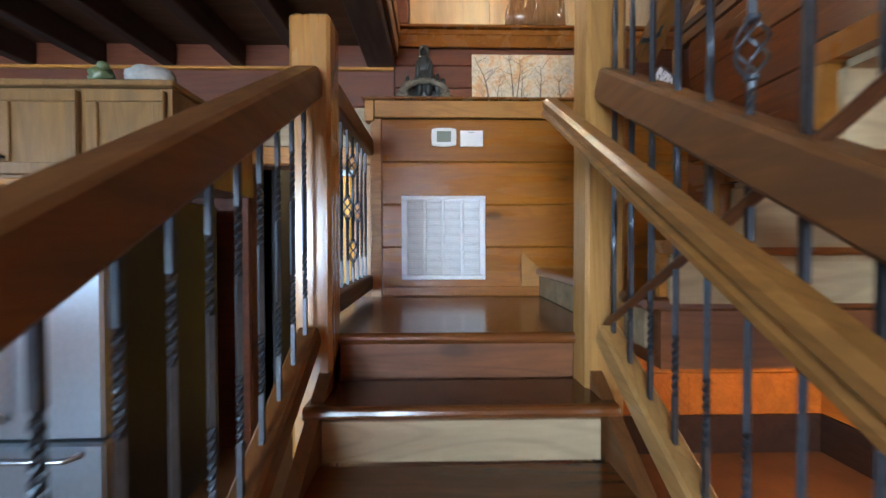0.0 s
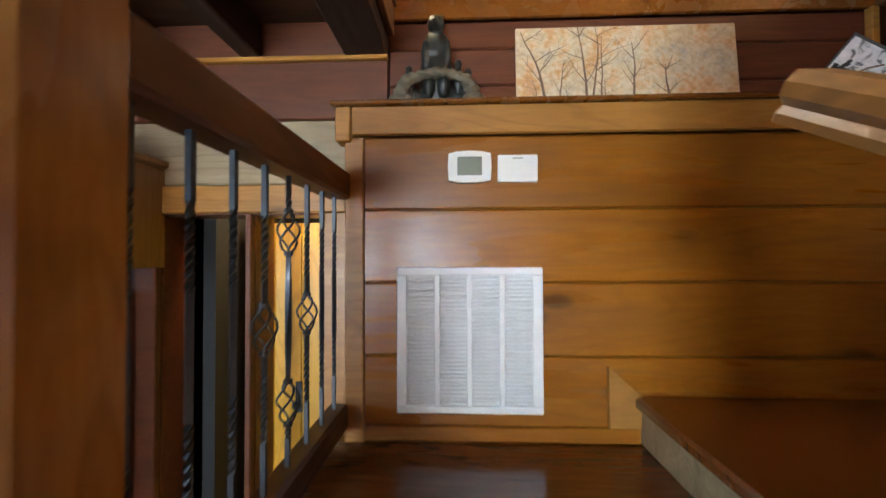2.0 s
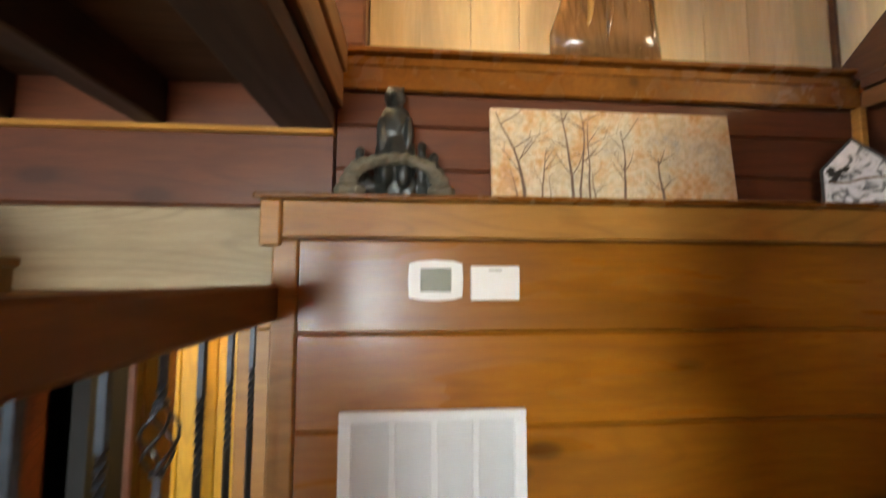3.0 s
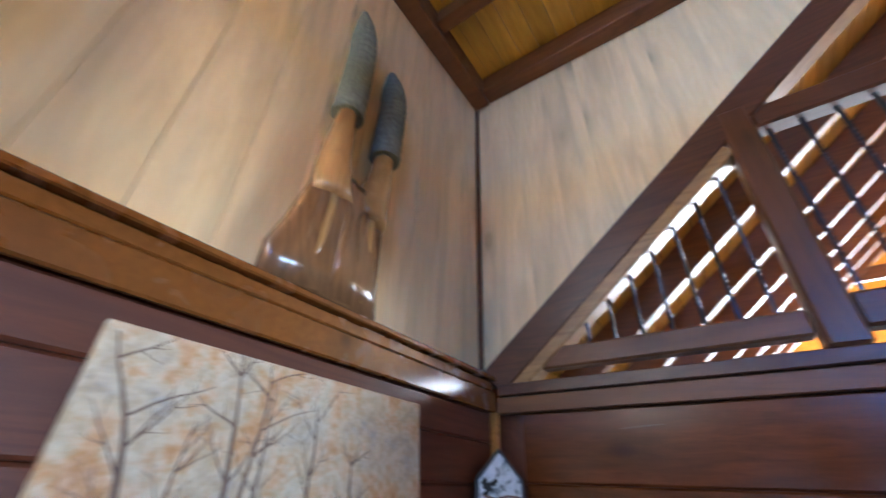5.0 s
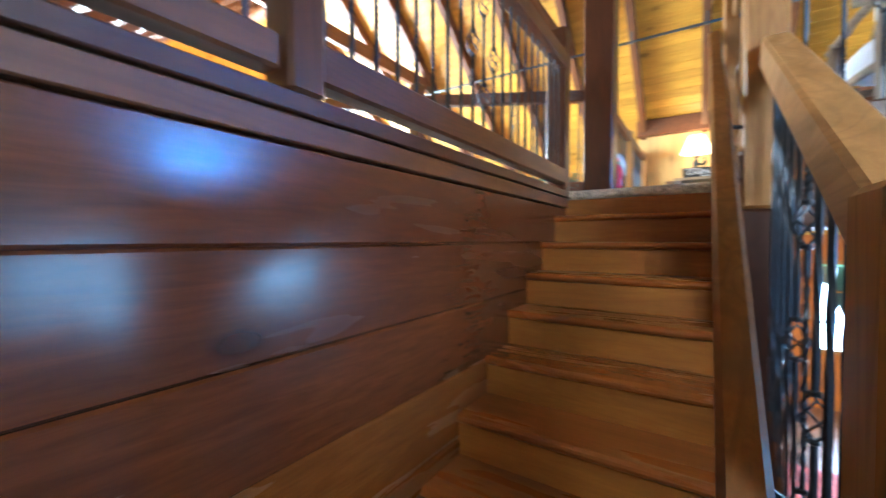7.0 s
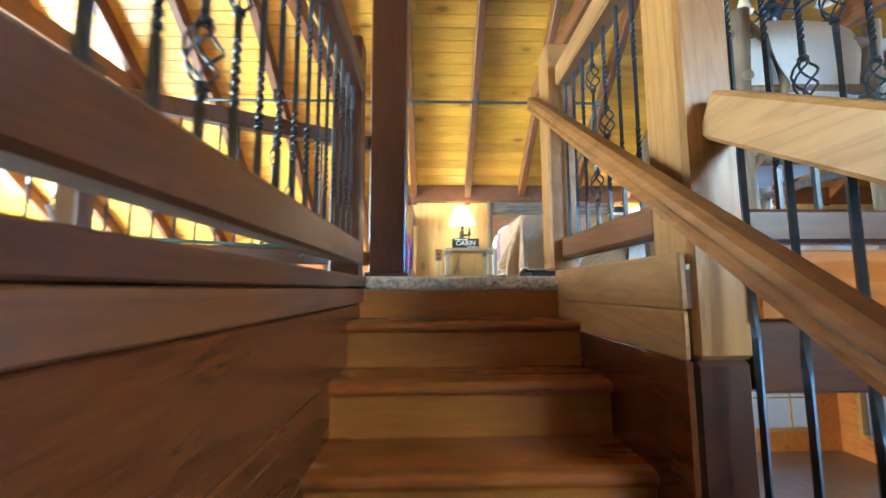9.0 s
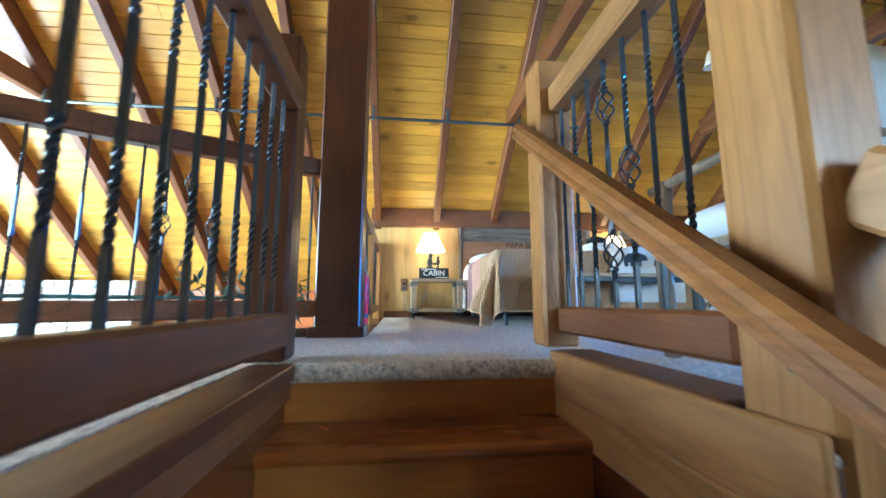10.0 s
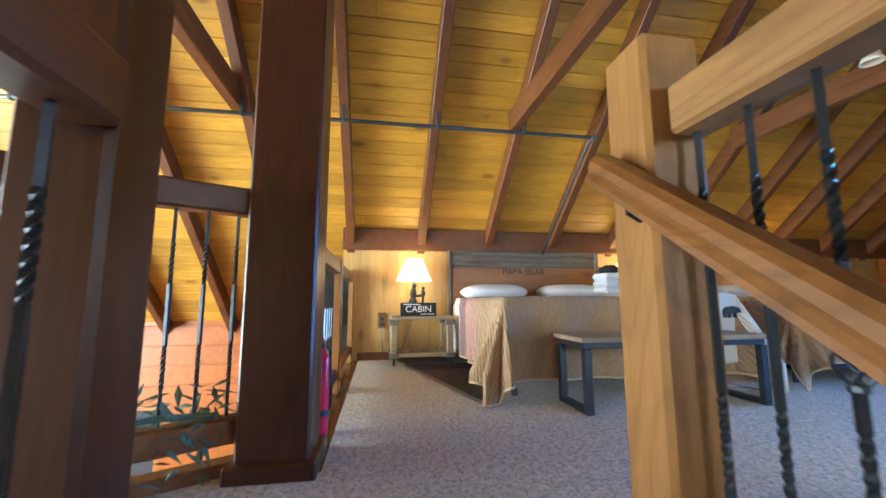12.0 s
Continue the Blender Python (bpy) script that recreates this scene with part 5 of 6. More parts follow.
def drape(w, y0, y1, top, drop_left, drop_right, drop_foot, corner, seed, edge=None):
    """A cover over a mattress w wide: flat on top, folds down the sides and over the foot (y1)."""
    bm = bmesh.new()
    nx, ny = 84, 64
    grid = []
    L = y1 - y0 + drop_foot
    for i in range(nx + 1):
        row = []
        for j in range(ny + 1):
            s = -w / 2 - drop_right + (w + drop_left + drop_right) * i / nx
            t = L * j / ny
            ex = max(0.0, abs(s) - w / 2)
            ey = max(0.0, t - (y1 - y0))
            x = max(-w / 2, min(w / 2, s))
            y = y0 + min(t, y1 - y0)
            if ex and ey:
                d = math.hypot(ex, ey)
                k = corner if s > 0 else 1.0
                z = top - min(d * k, top - 0.012)
                flare = (0.20 + 0.05 * math.sin(9 * math.atan2(ex, ey))) * min(1, d / 0.5)
                x += math.copysign(ex / d * flare, s)
                y += ey / d * flare
            else:
                d = ex + ey
                z = top - min(d, top - 0.012)
                fold = 0.022 * min(1, d / 0.2)
                if ex:
                    x += math.copysign(0.03 * min(1, d / 0.1) + fold * math.sin(t * 17 + seed) + fold * 0.6 * noise.noise(Vector((t * 5, seed, 0))), s)
                if ey:
                    y += 0.03 * min(1, d / 0.1) + fold * math.sin(s * 15 + seed)
            if not ex and not ey:
                z += 0.012 * noise.noise(Vector((x * 4, y * 4, seed))) - 0.02 * max(0, (abs(x) - w / 2 + 0.08) / 0.08) ** 2
            row.append(bm.verts.new((x, y, z)))
        grid.append(row)
    for i in range(nx):
        for j in range(ny):
            bm.faces.new((grid[i][j], grid[i + 1][j], grid[i + 1][j + 1], grid[i][j + 1]))
    bmesh.ops.recalc_face_normals(bm, faces=bm.faces)
    hem = [grid[0][j].co.copy() for j in range(ny)] + [grid[i][ny].co.copy() for i in range(nx)] + [grid[nx][j].co.copy() for j in range(ny, -1, -1)]
    bmesh.ops.solidify(bm, geom=bm.faces[:], thickness=0.008)
    if edge is not None:
        edge.extend(hem)
    return bm


def quilt(at, label, cover, *shape):
    ob = thing("quilt", at, label, "quilt", "quilts")
    hem = []
    part("cloth", drape(*shape, hem), cover, ob, smooth=True)
    part("binding", tube(bmesh.new(), hem, 0.009, 6), hem_cloth, ob, "narrow pale binding along the hem", smooth=True)
    return ob


def pillow(bm, at, w, d, h):
    got = bmesh.ops.create_uvsphere(bm, u_segments=20, v_segments=12, radius=1.0)["verts"]
    for v in got:
        x, y, z = v.co
        sx = math.copysign(abs(x) ** 0.55, x)
        sy = math.copysign(abs(y) ** 0.55, y)
        v.co = Vector((sx * w / 2, sy * d / 2, z * h / 2 * (1 - 0.25 * (abs(sx) ** 6 + abs(sy) ** 6)))) + Vector(at)
    return bm


hem_cloth = plain("pale_tan_binding", (0.55, 0.40, 0.24), 0.9, 0, 0.1, 40, 0.2)
bark = wood("grey_bark_pole", (0.10, 0.085, 0.075), (0.24, 0.20, 0.17), "x", 0.7, 0.3, 0.2)
bark_z = wood("grey_bark_post", (0.10, 0.085, 0.075), (0.24, 0.20, 0.17), "z", 0.7, 0.3, 0.2)
panel_brown = wood("brown_head_panel", (0.26, 0.105, 0.03), (0.40, 0.18, 0.055), "x", 0.4, 0.4, 0.1)


def text_mesh(body, size, depth=0.0015):
    cu = bpy.data.curves.new("lettering", "FONT")
    cu.body, cu.size, cu.align_x, cu.extrude = body, size, "CENTER", depth
    ob = bpy.data.objects.new("lettering", cu)
    me = bpy.data.meshes.new_from_object(ob)
    bpy.data.objects.remove(ob)
    return me


def headboard(x, w, label, words):
    """Panel between rough poles, on two posts."""
    ob = thing("headboard", (x, -7.13, 1.815), label, "headboard", "headboards")
    part("panel", boxbm(-w / 2 + 0.03, w / 2 - 0.03, -0.02, 0.02, 0.30, 1.02, bev=0.005), panel_brown, ob)
    part("upper_panel", boxbm(-w / 2 + 0.03, w / 2 - 0.03, -0.015, 0.005, 1.05, 1.26, bev=0.005), bark, ob)
    for z, r in ((1.03, 0.026), (1.085, 0.034), (1.15, 0.036), (1.222, 0.036), (0.90, 0.014), (0.73, 0.020)):
        pts = [(-w / 2 + w * i / 10, -0.022 + 0.004 * math.sin(i * 2.1 + z * 9), z + 0.005 * math.sin(i * 1.3 + z * 5)) for i in range(11)]
        part("pole", tube(bmesh.new(), pts, r, 9), bark, ob, smooth=True)
    for s in (-1, 1):
        pts = [(s * w / 2 + 0.004 * math.sin(i), -0.004, 1.29 * i / 8) for i in range(9)]
        part("post", tube(bmesh.new(), pts, 0.032, 10), bark_z, ob, smooth=True)
    if words:
        me = text_mesh(words, 0.105)
        me.materials.append(black_cloth)
        t = new("lettering", me)
        t.parent = ob
        # faces the room (+y): reads from the foot of the bed
        t.location, t.rotation_euler = (0.03, 0.0225, 0.945), (radians(90), 0, radians(180))
    return ob


def bed(x, w, cover_mat, label):
    ob = thing("bed", (x, -6.20, 1.815), label, "bed", "loft beds")
    part("frame", boxbm(-w / 2 + 0.02, w / 2 - 0.02, -0.86, 0.84, 0.10, 0.14, bev=0.006), iron, ob)
    for sx in (-1, 1):
        for y in (-0.8, 0.0, 0.78):
            part("leg", lathe(bmesh.new(), [(0.022, 0), (0.022, 0.101)], (sx * (w / 2 - 0.08), y, 0), 10), iron, ob)
    part("box_spring", boxbm(-w / 2, w / 2, -0.88, 0.86, 0.142, 0.36, bev=0.02), sheet, ob)
    part("mattress", boxbm(-w / 2, w / 2, -0.88, 0.86, 0.362, 0.66, bev=0.05), sheet, ob)
    return ob


# "PAPA BEAR" reads on the panel over the first bed
headboard(-0.20, 1.83, "brown panelled headboard between rough bark poles with lettering", "PAPA BEAR")
headboard(-2.42, 1.60, "brown panelled headboard between rough bark poles", "")
bed_cover = quilt_material("brown_striped_quilt", ((0.0, (0.66, 0.62, 0.58)), (0.24, (0.20, 0.105, 0.12)), (0.40, (0.42, 0.24, 0.18)), (0.60, (0.36, 0.23, 0.12))))
plain_cover = quilt_material("tan_quilt", ((0.0, (0.50, 0.35, 0.22)), (0.2, (0.42, 0.27, 0.15))))
bed(-0.19, 1.70, bed_cover, "double bed with white sheets at the knee wall")
bed(-2.42, 1.50, plain_cover, "second double bed with white sheets at the knee wall")
quilt((-0.19, -6.20, 1.816), "brown and mauve striped quilt draped over the first bed", bed_cover, 1.74, -0.72, 0.90, 0.675, 0.56, 0.45, 0.55, 0.98, 1.0)
quilt((-2.42, -6.20, 1.816), "tan quilt draped over the second bed", plain_cover, 1.54, -0.5, 0.90, 0.675, 0.48, 0.45, 0.50, 0.98, 2.3)
for x in (0.28, -0.60, -2.05, -2.80):
    p = link("pillow", pillow(bmesh.new(), (0, 0, 0.075), 0.72, 0.42, 0.17), sheet, True)
    p.location = (x, -6.86, 2.475)
    tagged(p, "white bed pillow against the headboard", "pillow", "pillows")

# pale throw with black bear silhouettes over the foot of the first bed
throw_mat = quilt_material("pale_bear_throw", ((0.0, (0.70, 0.68, 0.64)), (0.5, (0.72, 0.70, 0.67))), 0.9, 40.0)
throw = thing("bear_throw", (-0.72, -6.20, 1.816), "pale quilted throw with black bear silhouettes over the bed foot", "throw")
part("cloth", drape(0.74, 0.30, 0.945, 0.700, 0.0, 0.55, 0.50, 0.98, 4.0), throw_mat, throw, smooth=True)


def bear_outline(s):
    pts = [(-0.50, 0.30), (-0.44, 0.42), (-0.30, 0.46), (-0.15, 0.52), (0.05, 0.50), (0.25, 0.48), (0.40, 0.36), (0.44, 0.18), (0.42, 0.0), (0.28, 0.0), (0.27, 0.14), (0.18, 0.17), (0.16, 0.0), (0.04, 0.0), (0.03, 0.17), (-0.12, 0.16), (-0.14, 0.0), (-0.26, 0.0), (-0.25, 0.17), (-0.32, 0.22), (-0.44, 0.22), (-0.52, 0.24)]
    return [(p * s, q * s) for p, q in pts]


for x, s in ((0.16, 0.24), (-0.10, 0.16), (-0.28, 0.16)):
    bm = prism(bmesh.new(), [(x + p, 0.52 + z) for p, z in bear_outline(s)], "y", 0.985, 0.995)
    part("bear_patch", bm, black_cloth, throw)

towels = thing("towel_stack", (-0.95, -6.55, 2.52), "stack of white towels with a black cloth on the bed", "towels")
for i in range(3):
    part("towel", boxbm(-0.17, 0.17, -0.13, 0.13, 0.075 * i, 0.075 * i + 0.072, bev=0.025), sheet, towels)
part("cloth", blob(bmesh.new(), (0.05, 0.03, 0.26), (0.12, 0.09, 0.045), 0.6, 4, 3, 3), black_cloth, towels, smooth=True)

# bench at the foot of the bed
bench = thing("bench", (-0.30, -5.06, 1.815), "bench with a wooden top on black square steel legs", "bench")
part("seat", boxbm(-0.62, 0.66, -0.19, 0.19, 0.405, 0.435, bev=0.005), stand_wood, bench)
part("apron", boxbm(-0.60, 0.64, -0.17, 0.17, 0.370, 0.4045, bev=0.003), iron, bench)
for x in (-0.60, 0.64 - 0.045):
    for y in (-0.18, 0.135):
        part("leg", boxbm(x, x + 0.045, y, y + 0.045, 0.0, 0.369, bev=0.003), iron, bench)
    part("floor_bar", boxbm(x, x + 0.045, -0.134, 0.134, 0.0, 0.035, bev=0.003), iron, bench)


def nightstand(x):
    ob = thing("nightstand", (x, -6.93, 1.815), "weathered wooden nightstand with a slatted shelf on iron casters", "nightstand", "nightstands")
    part("top", boxbm(-0.32, 0.32, -0.22, 0.22, 0.452, 0.49, bev=0.005), stand_wood, ob)
    for sx in (-1, 1):
        for y in (-0.19, 0.19):
            part("leg", boxbm(sx * 0.285 - 0.03, sx * 0.285 + 0.03, y - 0.03, y + 0.03, 0.075, 0.451, bev=0.004), stand_wood, ob)
            part("corner_plate", boxbm(sx * 0.285 - 0.045, sx * 0.285 + 0.045, y - 0.034, y + 0.034, 0.40, 0.451, bev=0.003), bark, ob)
            part("corner_plate", boxbm(sx * 0.285 - 0.045, sx * 0.285 + 0.045, y - 0.034, y + 0.034, 0.076, 0.125, bev=0.003), bark, ob)
            part("caster", lathe(bmesh.new(), [(0.012, -0.012), (0.036, -0.010), (0.036, 0.010), (0.012, 0.012)], (sx * 0.285, y, 0.037), 12, "x"), iron, ob)
        part("side_rail", boxbm(sx * 0.285 - 0.02, sx * 0.285 + 0.02, -0.155, 0.155, 0.085, 0.125, bev=0.003), stand_wood, ob)
        for k in range(3):
            y = -0.10 + 0.10 * k
            part("side_slat", beam(bmesh.new(), (sx * 0.285, y - 0.06, 0.13), (sx * 0.285, y + 0.06, 0.45), 0.012, 0.02), stand_wood, ob)
    part("front_rail", boxbm(-0.24, 0.24, 0.17, 0.205, 0.085, 0.125, bev=0.003), stand_wood, ob)
    for k in range(8):
        x0 = -0.245 + 0.062 * k
        part("shelf_slat", boxbm(x0, x0 + 0.045, -0.155, 0.168, 0.110, 0.128, bev=0.003), stand_wood, ob)
    return ob


def bear_lamp(x, z, watts):
    ob = thing("table_lamp", (x, -6.99, z), "lit table lamp with dark bear base and cream pleated shade", "lamp", "table lamps")
    bm = bmesh.new()
    lathe(bm, [(0.085, 0.0), (0.085, 0.02), (0.06, 0.03)], n=16)
    blob(bm, (0.01, 0, 0.09), (0.045, 0.042, 0.075), 0.2, 3, 2, 1)
    blob(bm, (0.005, 0, 0.19), (0.034, 0.032, 0.06), 0.2, 3, 2, 2)
    blob(bm, (0.0, 0.01, 0.26), (0.026, 0.028, 0.028), 0.1, 3, 2, 3)
    blob(bm, (-0.05, 0.01, 0.17), (0.045, 0.016, 0.014), 0.2, 3, 2, 4)
    blob(bm, (-0.085, 0.01, 0.19), (0.022, 0.02, 0.035), 0.2, 3, 2, 5)
    blob(bm, (-0.085, 0.015, 0.235), (0.017, 0.018, 0.018), 0.1, 3, 2, 6)
    tube(bm, [(-0.085, 0.01, 0.02), (-0.08, 0.01, 0.09), (-0.085, 0.01, 0.16)], 0.012, 6)
    part("base", bm, bronze, ob, smooth=True)
    part("stem", lathe(bmesh.new(), [(0.009, 0.27), (0.009, 0.345), (0.018, 0.35), (0.018, 0.38)], n=10), linen, ob)
    bm = bmesh.new()
    n = 48
    A = [bm.verts.new(((0.165 + 0.003 * (k % 2)) * math.cos(2 * math.pi * k / n), (0.165 + 0.003 * (k % 2)) * math.sin(2 * math.pi * k / n), 0.30)) for k in range(n)]
    B = [bm.verts.new(((0.075 + 0.002 * (k % 2)) * math.cos(2 * math.pi * k / n), (0.075 + 0.002 * (k % 2)) * math.sin(2 * math.pi * k / n), 0.50)) for k in range(n)]
    for k in range(n):
        bm.faces.new((A[k], A[(k + 1) % n], B[(k + 1) % n], B[k]))
    bmesh.ops.solidify(bm, geom=bm.faces[:], thickness=0.002)
    part("shade", bm, shade_glow, ob, "glowing cream shade")
    lt = new("lamp_bulb", bpy.data.lights.new("lamp_bulb", "POINT"))
    lt.data.energy, lt.data.color, lt.data.shadow_soft_size = watts, (1.0, 0.66, 0.30), 0.10
    lt.location = (x, -6.99, z + 0.57)
    ob.scale = (1.15, 1.15, 1.22)
    return ob


nightstand(1.075)
bear_lamp(1.14, 2.306, 4.5)
nightstand(-1.42).scale = (0.7, 1, 1)
bear_lamp(-1.42, 2.306, 4.5)
nightstand(-3.45)
bear_lamp(-3.30, 2.306, 4.5)

sign = thing("cabin_sign", (1.11, -6.80, 2.306), "black wooden block sign with white lettering on the nightstand", "sign")
part("block", boxbm(-0.185, 0.185, -0.02, 0.02, 0, 0.135, bev=0.004), black_cloth, sign)
me = text_mesh("CABIN", 0.092)
me.materials.append(paper)
t = new("lettering", me)
t.parent, t.location, t.rotation_euler = sign, (0, 0.0215, 0.040), (radians(90), 0, radians(180))
part("print_bar", boxbm(-0.02, 0.16, 0.0202, 0.0212, 0.114, 0.122), paper, sign)
part("print_bar", boxbm(-0.17, -0.02, 0.0202, 0.0212, 0.014, 0.022), paper, sign)

outlet = thing("wall_outlet", (1.475, SOUTH + 0.024, 2.235), "brown bear-shaped outlet plate on the pine wall", "outlet")
part("plate", boxbm(-0.045, 0.045, 0, 0.012, -0.075, 0.07, bev=0.004), plain("brown_resin_plate", (0.16, 0.08, 0.035), 0.5), outlet)
part("roof", prism(bmesh.new(), [(-0.055, 0.07), (0.055, 0.07), (0.04, 0.095), (-0.04, 0.095)], "y", 0, 0.016), plain("brown_resin_roof", (0.12, 0.06, 0.03), 0.5), outlet)
for z in (-0.035, 0.025):
    part("socket", boxbm(-0.02, 0.02, 0.0122, 0.0145, z - 0.017, z + 0.017, bev=0.001), black_cloth, outlet)
cord = thing("lamp_cord", (1.475, -7.17, 1.815), "thin lamp cord from the outlet behind the nightstand", "cord")
part("wire", tube(bmesh.new(), [(0, 0, 0.40), (-0.01, 0.02, 0.1), (-0.10, 0.03, 0.004), (-0.2, 0.06, 0.06), (-0.26, 0.10, 0.25), (-0.33, 0.12, 0.47)], 0.004, 6), iron, cord)

ext = thing("fire_extinguisher", (1.80, -4.83, LOFT + 0.008), "red fire extinguisher with a black hose standing by the post", "fire extinguisher")
part("cylinder", lathe(bmesh.new(), [(0.040, 0), (0.043, 0.01), (0.043, 0.36), (0.036, 0.39), (0.018, 0.41), (0.018, 0.425)], n=20), red_paint, ext, smooth=True)
part("band", lathe(bmesh.new(), [(0.0435, 0.10), (0.0445, 0.105), (0.0445, 0.125), (0.0435, 0.13)], n=20), iron, ext)
part("valve", boxbm(-0.018, 0.018, -0.03, 0.04, 0.425, 0.455, bev=0.004), iron, ext)
part("lever", beam(bmesh.new(), (0, -0.02, 0.46), (0, 0.07, 0.485), 0.018, 0.01), red_paint, ext)
part("hose", tube(bmesh.new(), [(0, -0.03, 0.44), (-0.03, -0.06, 0.40), (-0.045, -0.045, 0.25), (-0.046, -0.03, 0.12)], 0.009, 8), iron, ext, smooth=True)

# twig chair with a white cushion beside the railing
chair = thing("twig_chair", (0.20, -3.12, 1.815), "rustic twig armchair with white cushions beside the railing", "chair")
twig = wood("peeled_twig", (0.20, 0.14, 0.09), (0.42, 0.33, 0.23), "z", 0.6, 0.5, 0.1)
for x, y, h in ((-0.30, -0.26, 0.62), (0.28, -0.24, 0.62), (-0.28, 0.24, 0.86), (0.22, 0.26, 0.88)):
    part("leg", tube(bmesh.new(), [(x, y, 0), (x + 0.01, y, h * 0.5), (x - 0.01, y + 0.01, h)], 0.028, 9), twig, chair, smooth=True)
for a, b in (((-0.30, -0.26, 0.36), (0.28, -0.24, 0.36)), ((-0.28, 0.24, 0.36), (0.22, 0.26, 0.36)), ((-0.30, -0.26, 0.36), (-0.28, 0.24, 0.36)), ((0.28, -0.24, 0.36), (0.22, 0.26, 0.36)), ((-0.36, 0.24, 0.62), (0.32, 0.25, 0.60)), ((-0.36, 0.25, 0.78), (0.32, 0.26, 0.80)), ((-0.30, -0.3, 0.60), (-0.28, 0.3, 0.64)), ((0.28, -0.3, 0.60), (0.22, 0.3, 0.64))):
    part("rung", tube(bmesh.new(), [a, Vector(a).lerp(Vector(b), 0.5) + Vector((0, 0, 0.012)), b], 0.018, 8), twig, chair, smooth=True)
part("curved_twig", tube(bmesh.new(), [(0.24, 0.27, 0.30), (0.12, 0.28, 0.45), (0.08, 0.28, 0.62), (0.14, 0.28, 0.78), (0.22, 0.27, 0.86)], 0.014, 8), twig, chair, smooth=True)
part("seat_cushion", pillow(bmesh.new(), (0, 0, 0.44), 0.56, 0.52, 0.16), cushion, chair, smooth=True)
bm = pillow(bmesh.new(), (0, 0, 0), 0.52, 0.44, 0.15)
bmesh.ops.rotate(bm, verts=bm.verts, cent=(0, 0, 0), matrix=Matrix.Rotation(radians(78), 3, "X"))
bmesh.ops.translate(bm, verts=bm.verts, vec=(-0.02, 0.19, 0.66))
part("back_cushion", bm, cushion, chair, smooth=True)
chair.scale = (1.05, 1.05, 1.10)

# chandelier over the loft
ch = thing("chandelier", (-1.30, -4.50, 4.0), "dark iron chandelier with small cream bell shades", "chandelier")
part("stem", tube(bmesh.new(), [(0, 0, 0.05), (0, 0, 1.28)], 0.012, 8), iron, ch)
part("hub", blob(bmesh.new(), (0, 0, 0.08), (0.07, 0.07, 0.09), 0.4, 4, 3, 2), iron, ch)
cream = plain("cream_glass_shade", (0.72, 0.60, 0.44), 0.35, 0, 0.06, 20, 0)
for k in range(6):
    a = math.pi * 2 * k / 6 + 0.3
    c, s = math.cos(a), math.sin(a)
    arm = part("arm", tube(bmesh.new(), [(0.04 * c, 0.04 * s, 0.08), (0.16 * c, 0.16 * s, 0.02), (0.28 * c, 0.28 * s, 0.06), (0.33 * c, 0.33 * s, 0.12)], 0.012, 8), iron, ch)
    part("shade", lathe(bmesh.new(), [(0.020, 0.13), (0.034, 0.09), (0.050, 0.02), (0.064, -0.01), (0.060, -0.008), (0.03, 0.08)], (0.33 * c, 0.33 * s, 0.0), 14), cream, arm, smooth=True)

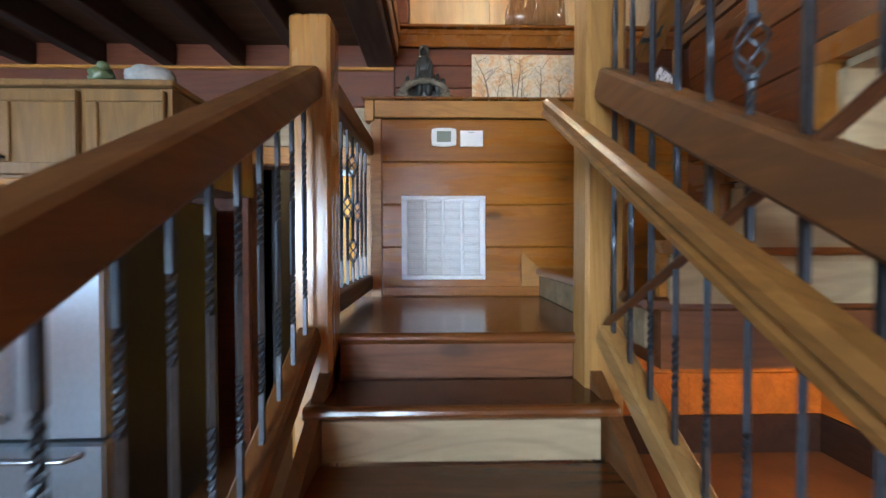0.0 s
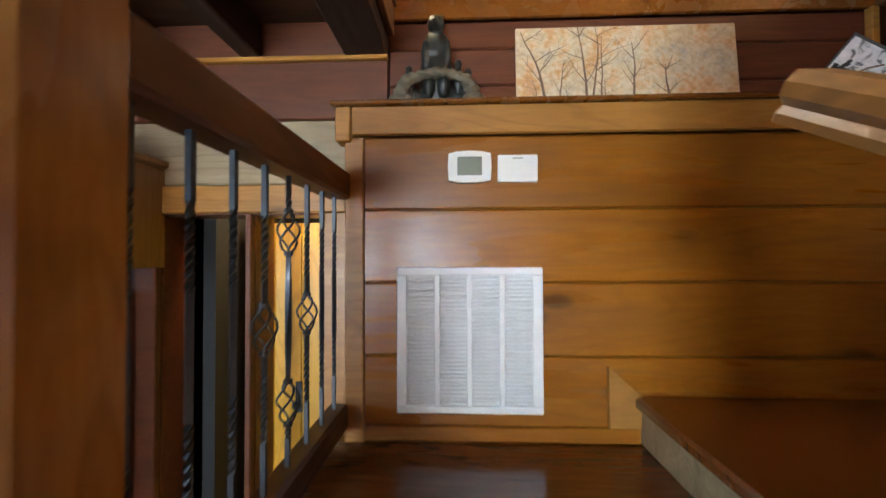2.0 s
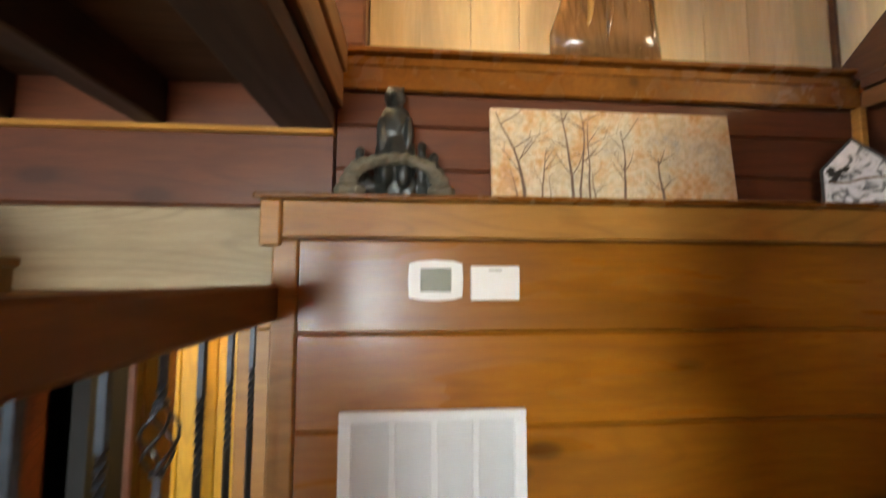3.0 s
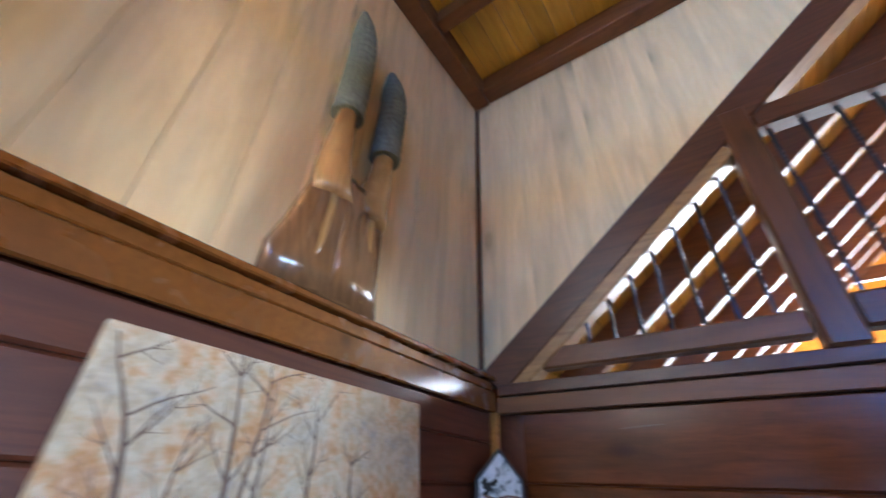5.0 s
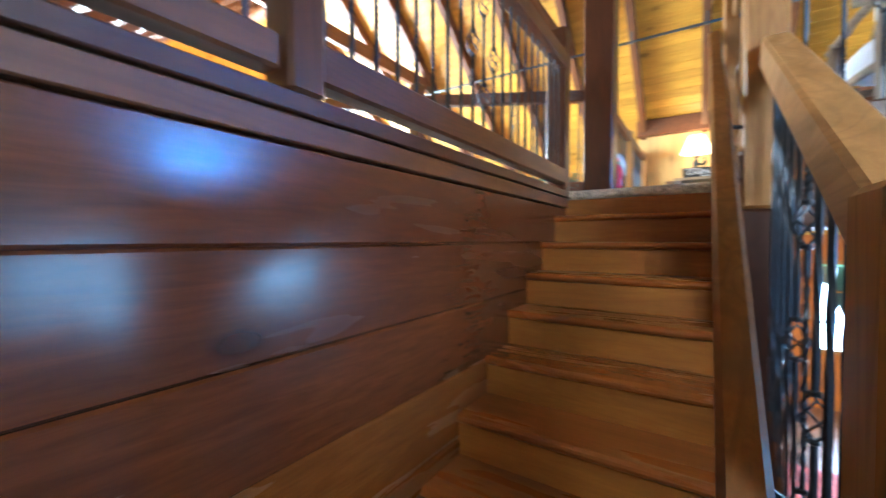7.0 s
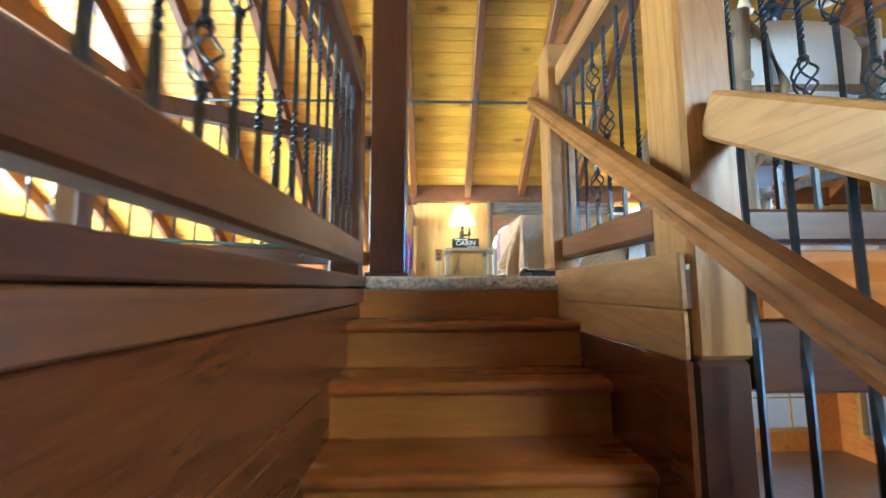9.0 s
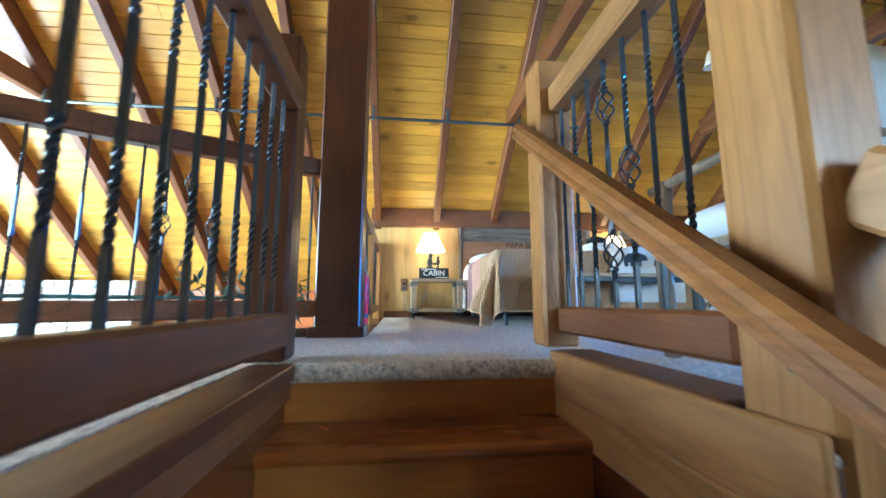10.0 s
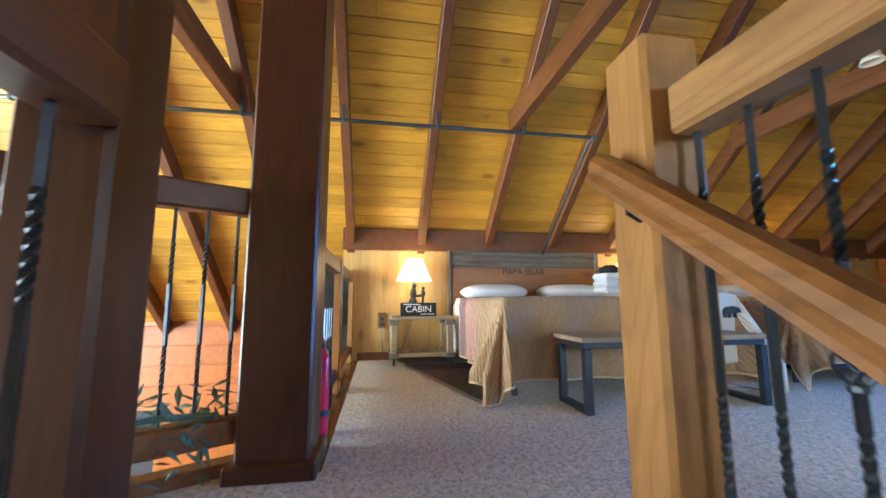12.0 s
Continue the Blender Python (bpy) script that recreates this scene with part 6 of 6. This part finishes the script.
# garland on the slanting railing
gar = thing("garland", (2.08, -4.44, 2.03), "blue-green leafy garland on the slanting railing beside the post", "garland")
rg = random.Random(11)
for k in range(150):
    u = rg.random() ** 1.5 * 0.62
    base = Vector((0.06 + 0.88 * u, 0.475 * u, rg.uniform(-0.05, 0.13)))
    if rg.random() < 0.3:
        base.z -= rg.uniform(0.05, 0.24)
        base += Vector((0.02, -0.0, 0)) + Vector((-0.0, 0.05, 0))
    base += Vector((-0.47, 0.88, 0)) * rg.uniform(-0.05, 0.06)
    d = Vector((rg.uniform(-1, 1), rg.uniform(-1, 1), rg.uniform(-0.9, 0.6))).normalized()
    bm = bmesh.new()
    s = d.cross(Vector((0, 0, 1))).normalized() * 0.014
    ln = rg.uniform(0.06, 0.15)
    p = [base, base + d * ln * 0.4 + s, base + d * ln, base + d * ln * 0.4 - s]
    v = [bm.verts.new(q) for q in p]
    m0 = bm.verts.new(base + d * ln * 0.45 + Vector((0, 0, 0.008)))
    for i in range(4):
        bm.faces.new((v[i], v[(i + 1) % 4], m0))
    part("leaf", bm, green_leaf, gar)
part("vine", tube(bmesh.new(), [(0.05, 0.03, 0.01), (0.2, 0.11, 0.03), (0.45, 0.245, 0.012), (1.2, 0.65, 0.02), (2.0, 1.08, 0.012)], 0.012, 6), green_leaf, gar)

# ---------------------------------------------------------------- great room beyond the railings
fire = thing("stone_chimney", (6.6, -8.15, FLOOR), "pale dry-stacked stone chimney breast in the great room", "chimney")
part("core", boxbm(-1.35, 1.35, -0.23, 0.2, 0, 3.4), plain("grey_mortar", (0.42, 0.41, 0.38), 0.9, 0, 0.2, 20, 0.4), fire)
stone_a = plain("pale_limestone", (0.60, 0.58, 0.52), 0.85, 0, 0.25, 14, 0.6)
stone_b = plain("blue_grey_stone", (0.34, 0.37, 0.40), 0.85, 0, 0.3, 14, 0.6)
rs = random.Random(9)
z = 1.6
while z < 3.35:
    h = rs.uniform(0.09, 0.19)
    x = -1.36
    while x < 1.36:
        w = min(rs.uniform(0.16, 0.45), 1.37 - x)
        bm = boxbm(x + 0.006, x + w - 0.006, 0.19, 0.235 + rs.uniform(0, 0.03), z + 0.006, z + h - 0.006, bev=0.012)
        part("stone", bm, stone_b if rs.random() < 0.18 else stone_a, fire)
        x += w
    z += h
mant = struct("rug_lower", boxbm(-0.3, 1.4, -6.2, -4.2, FLOOR + 0.004, FLOOR + 0.02), plain("red_patterned_rug", (0.36, 0.07, 0.06), 0.9, 0, 0.8, 9, 0.3), "red patterned rug on the lower floor", "rug")
# flat green sheet with the daylight put in as emission
struct("backdrop", boxbm(-70, 70, -66, -65, FLOOR - 1, 9), tree_glow, "self-lit green backdrop for distant trees behind the house", "backdrop")
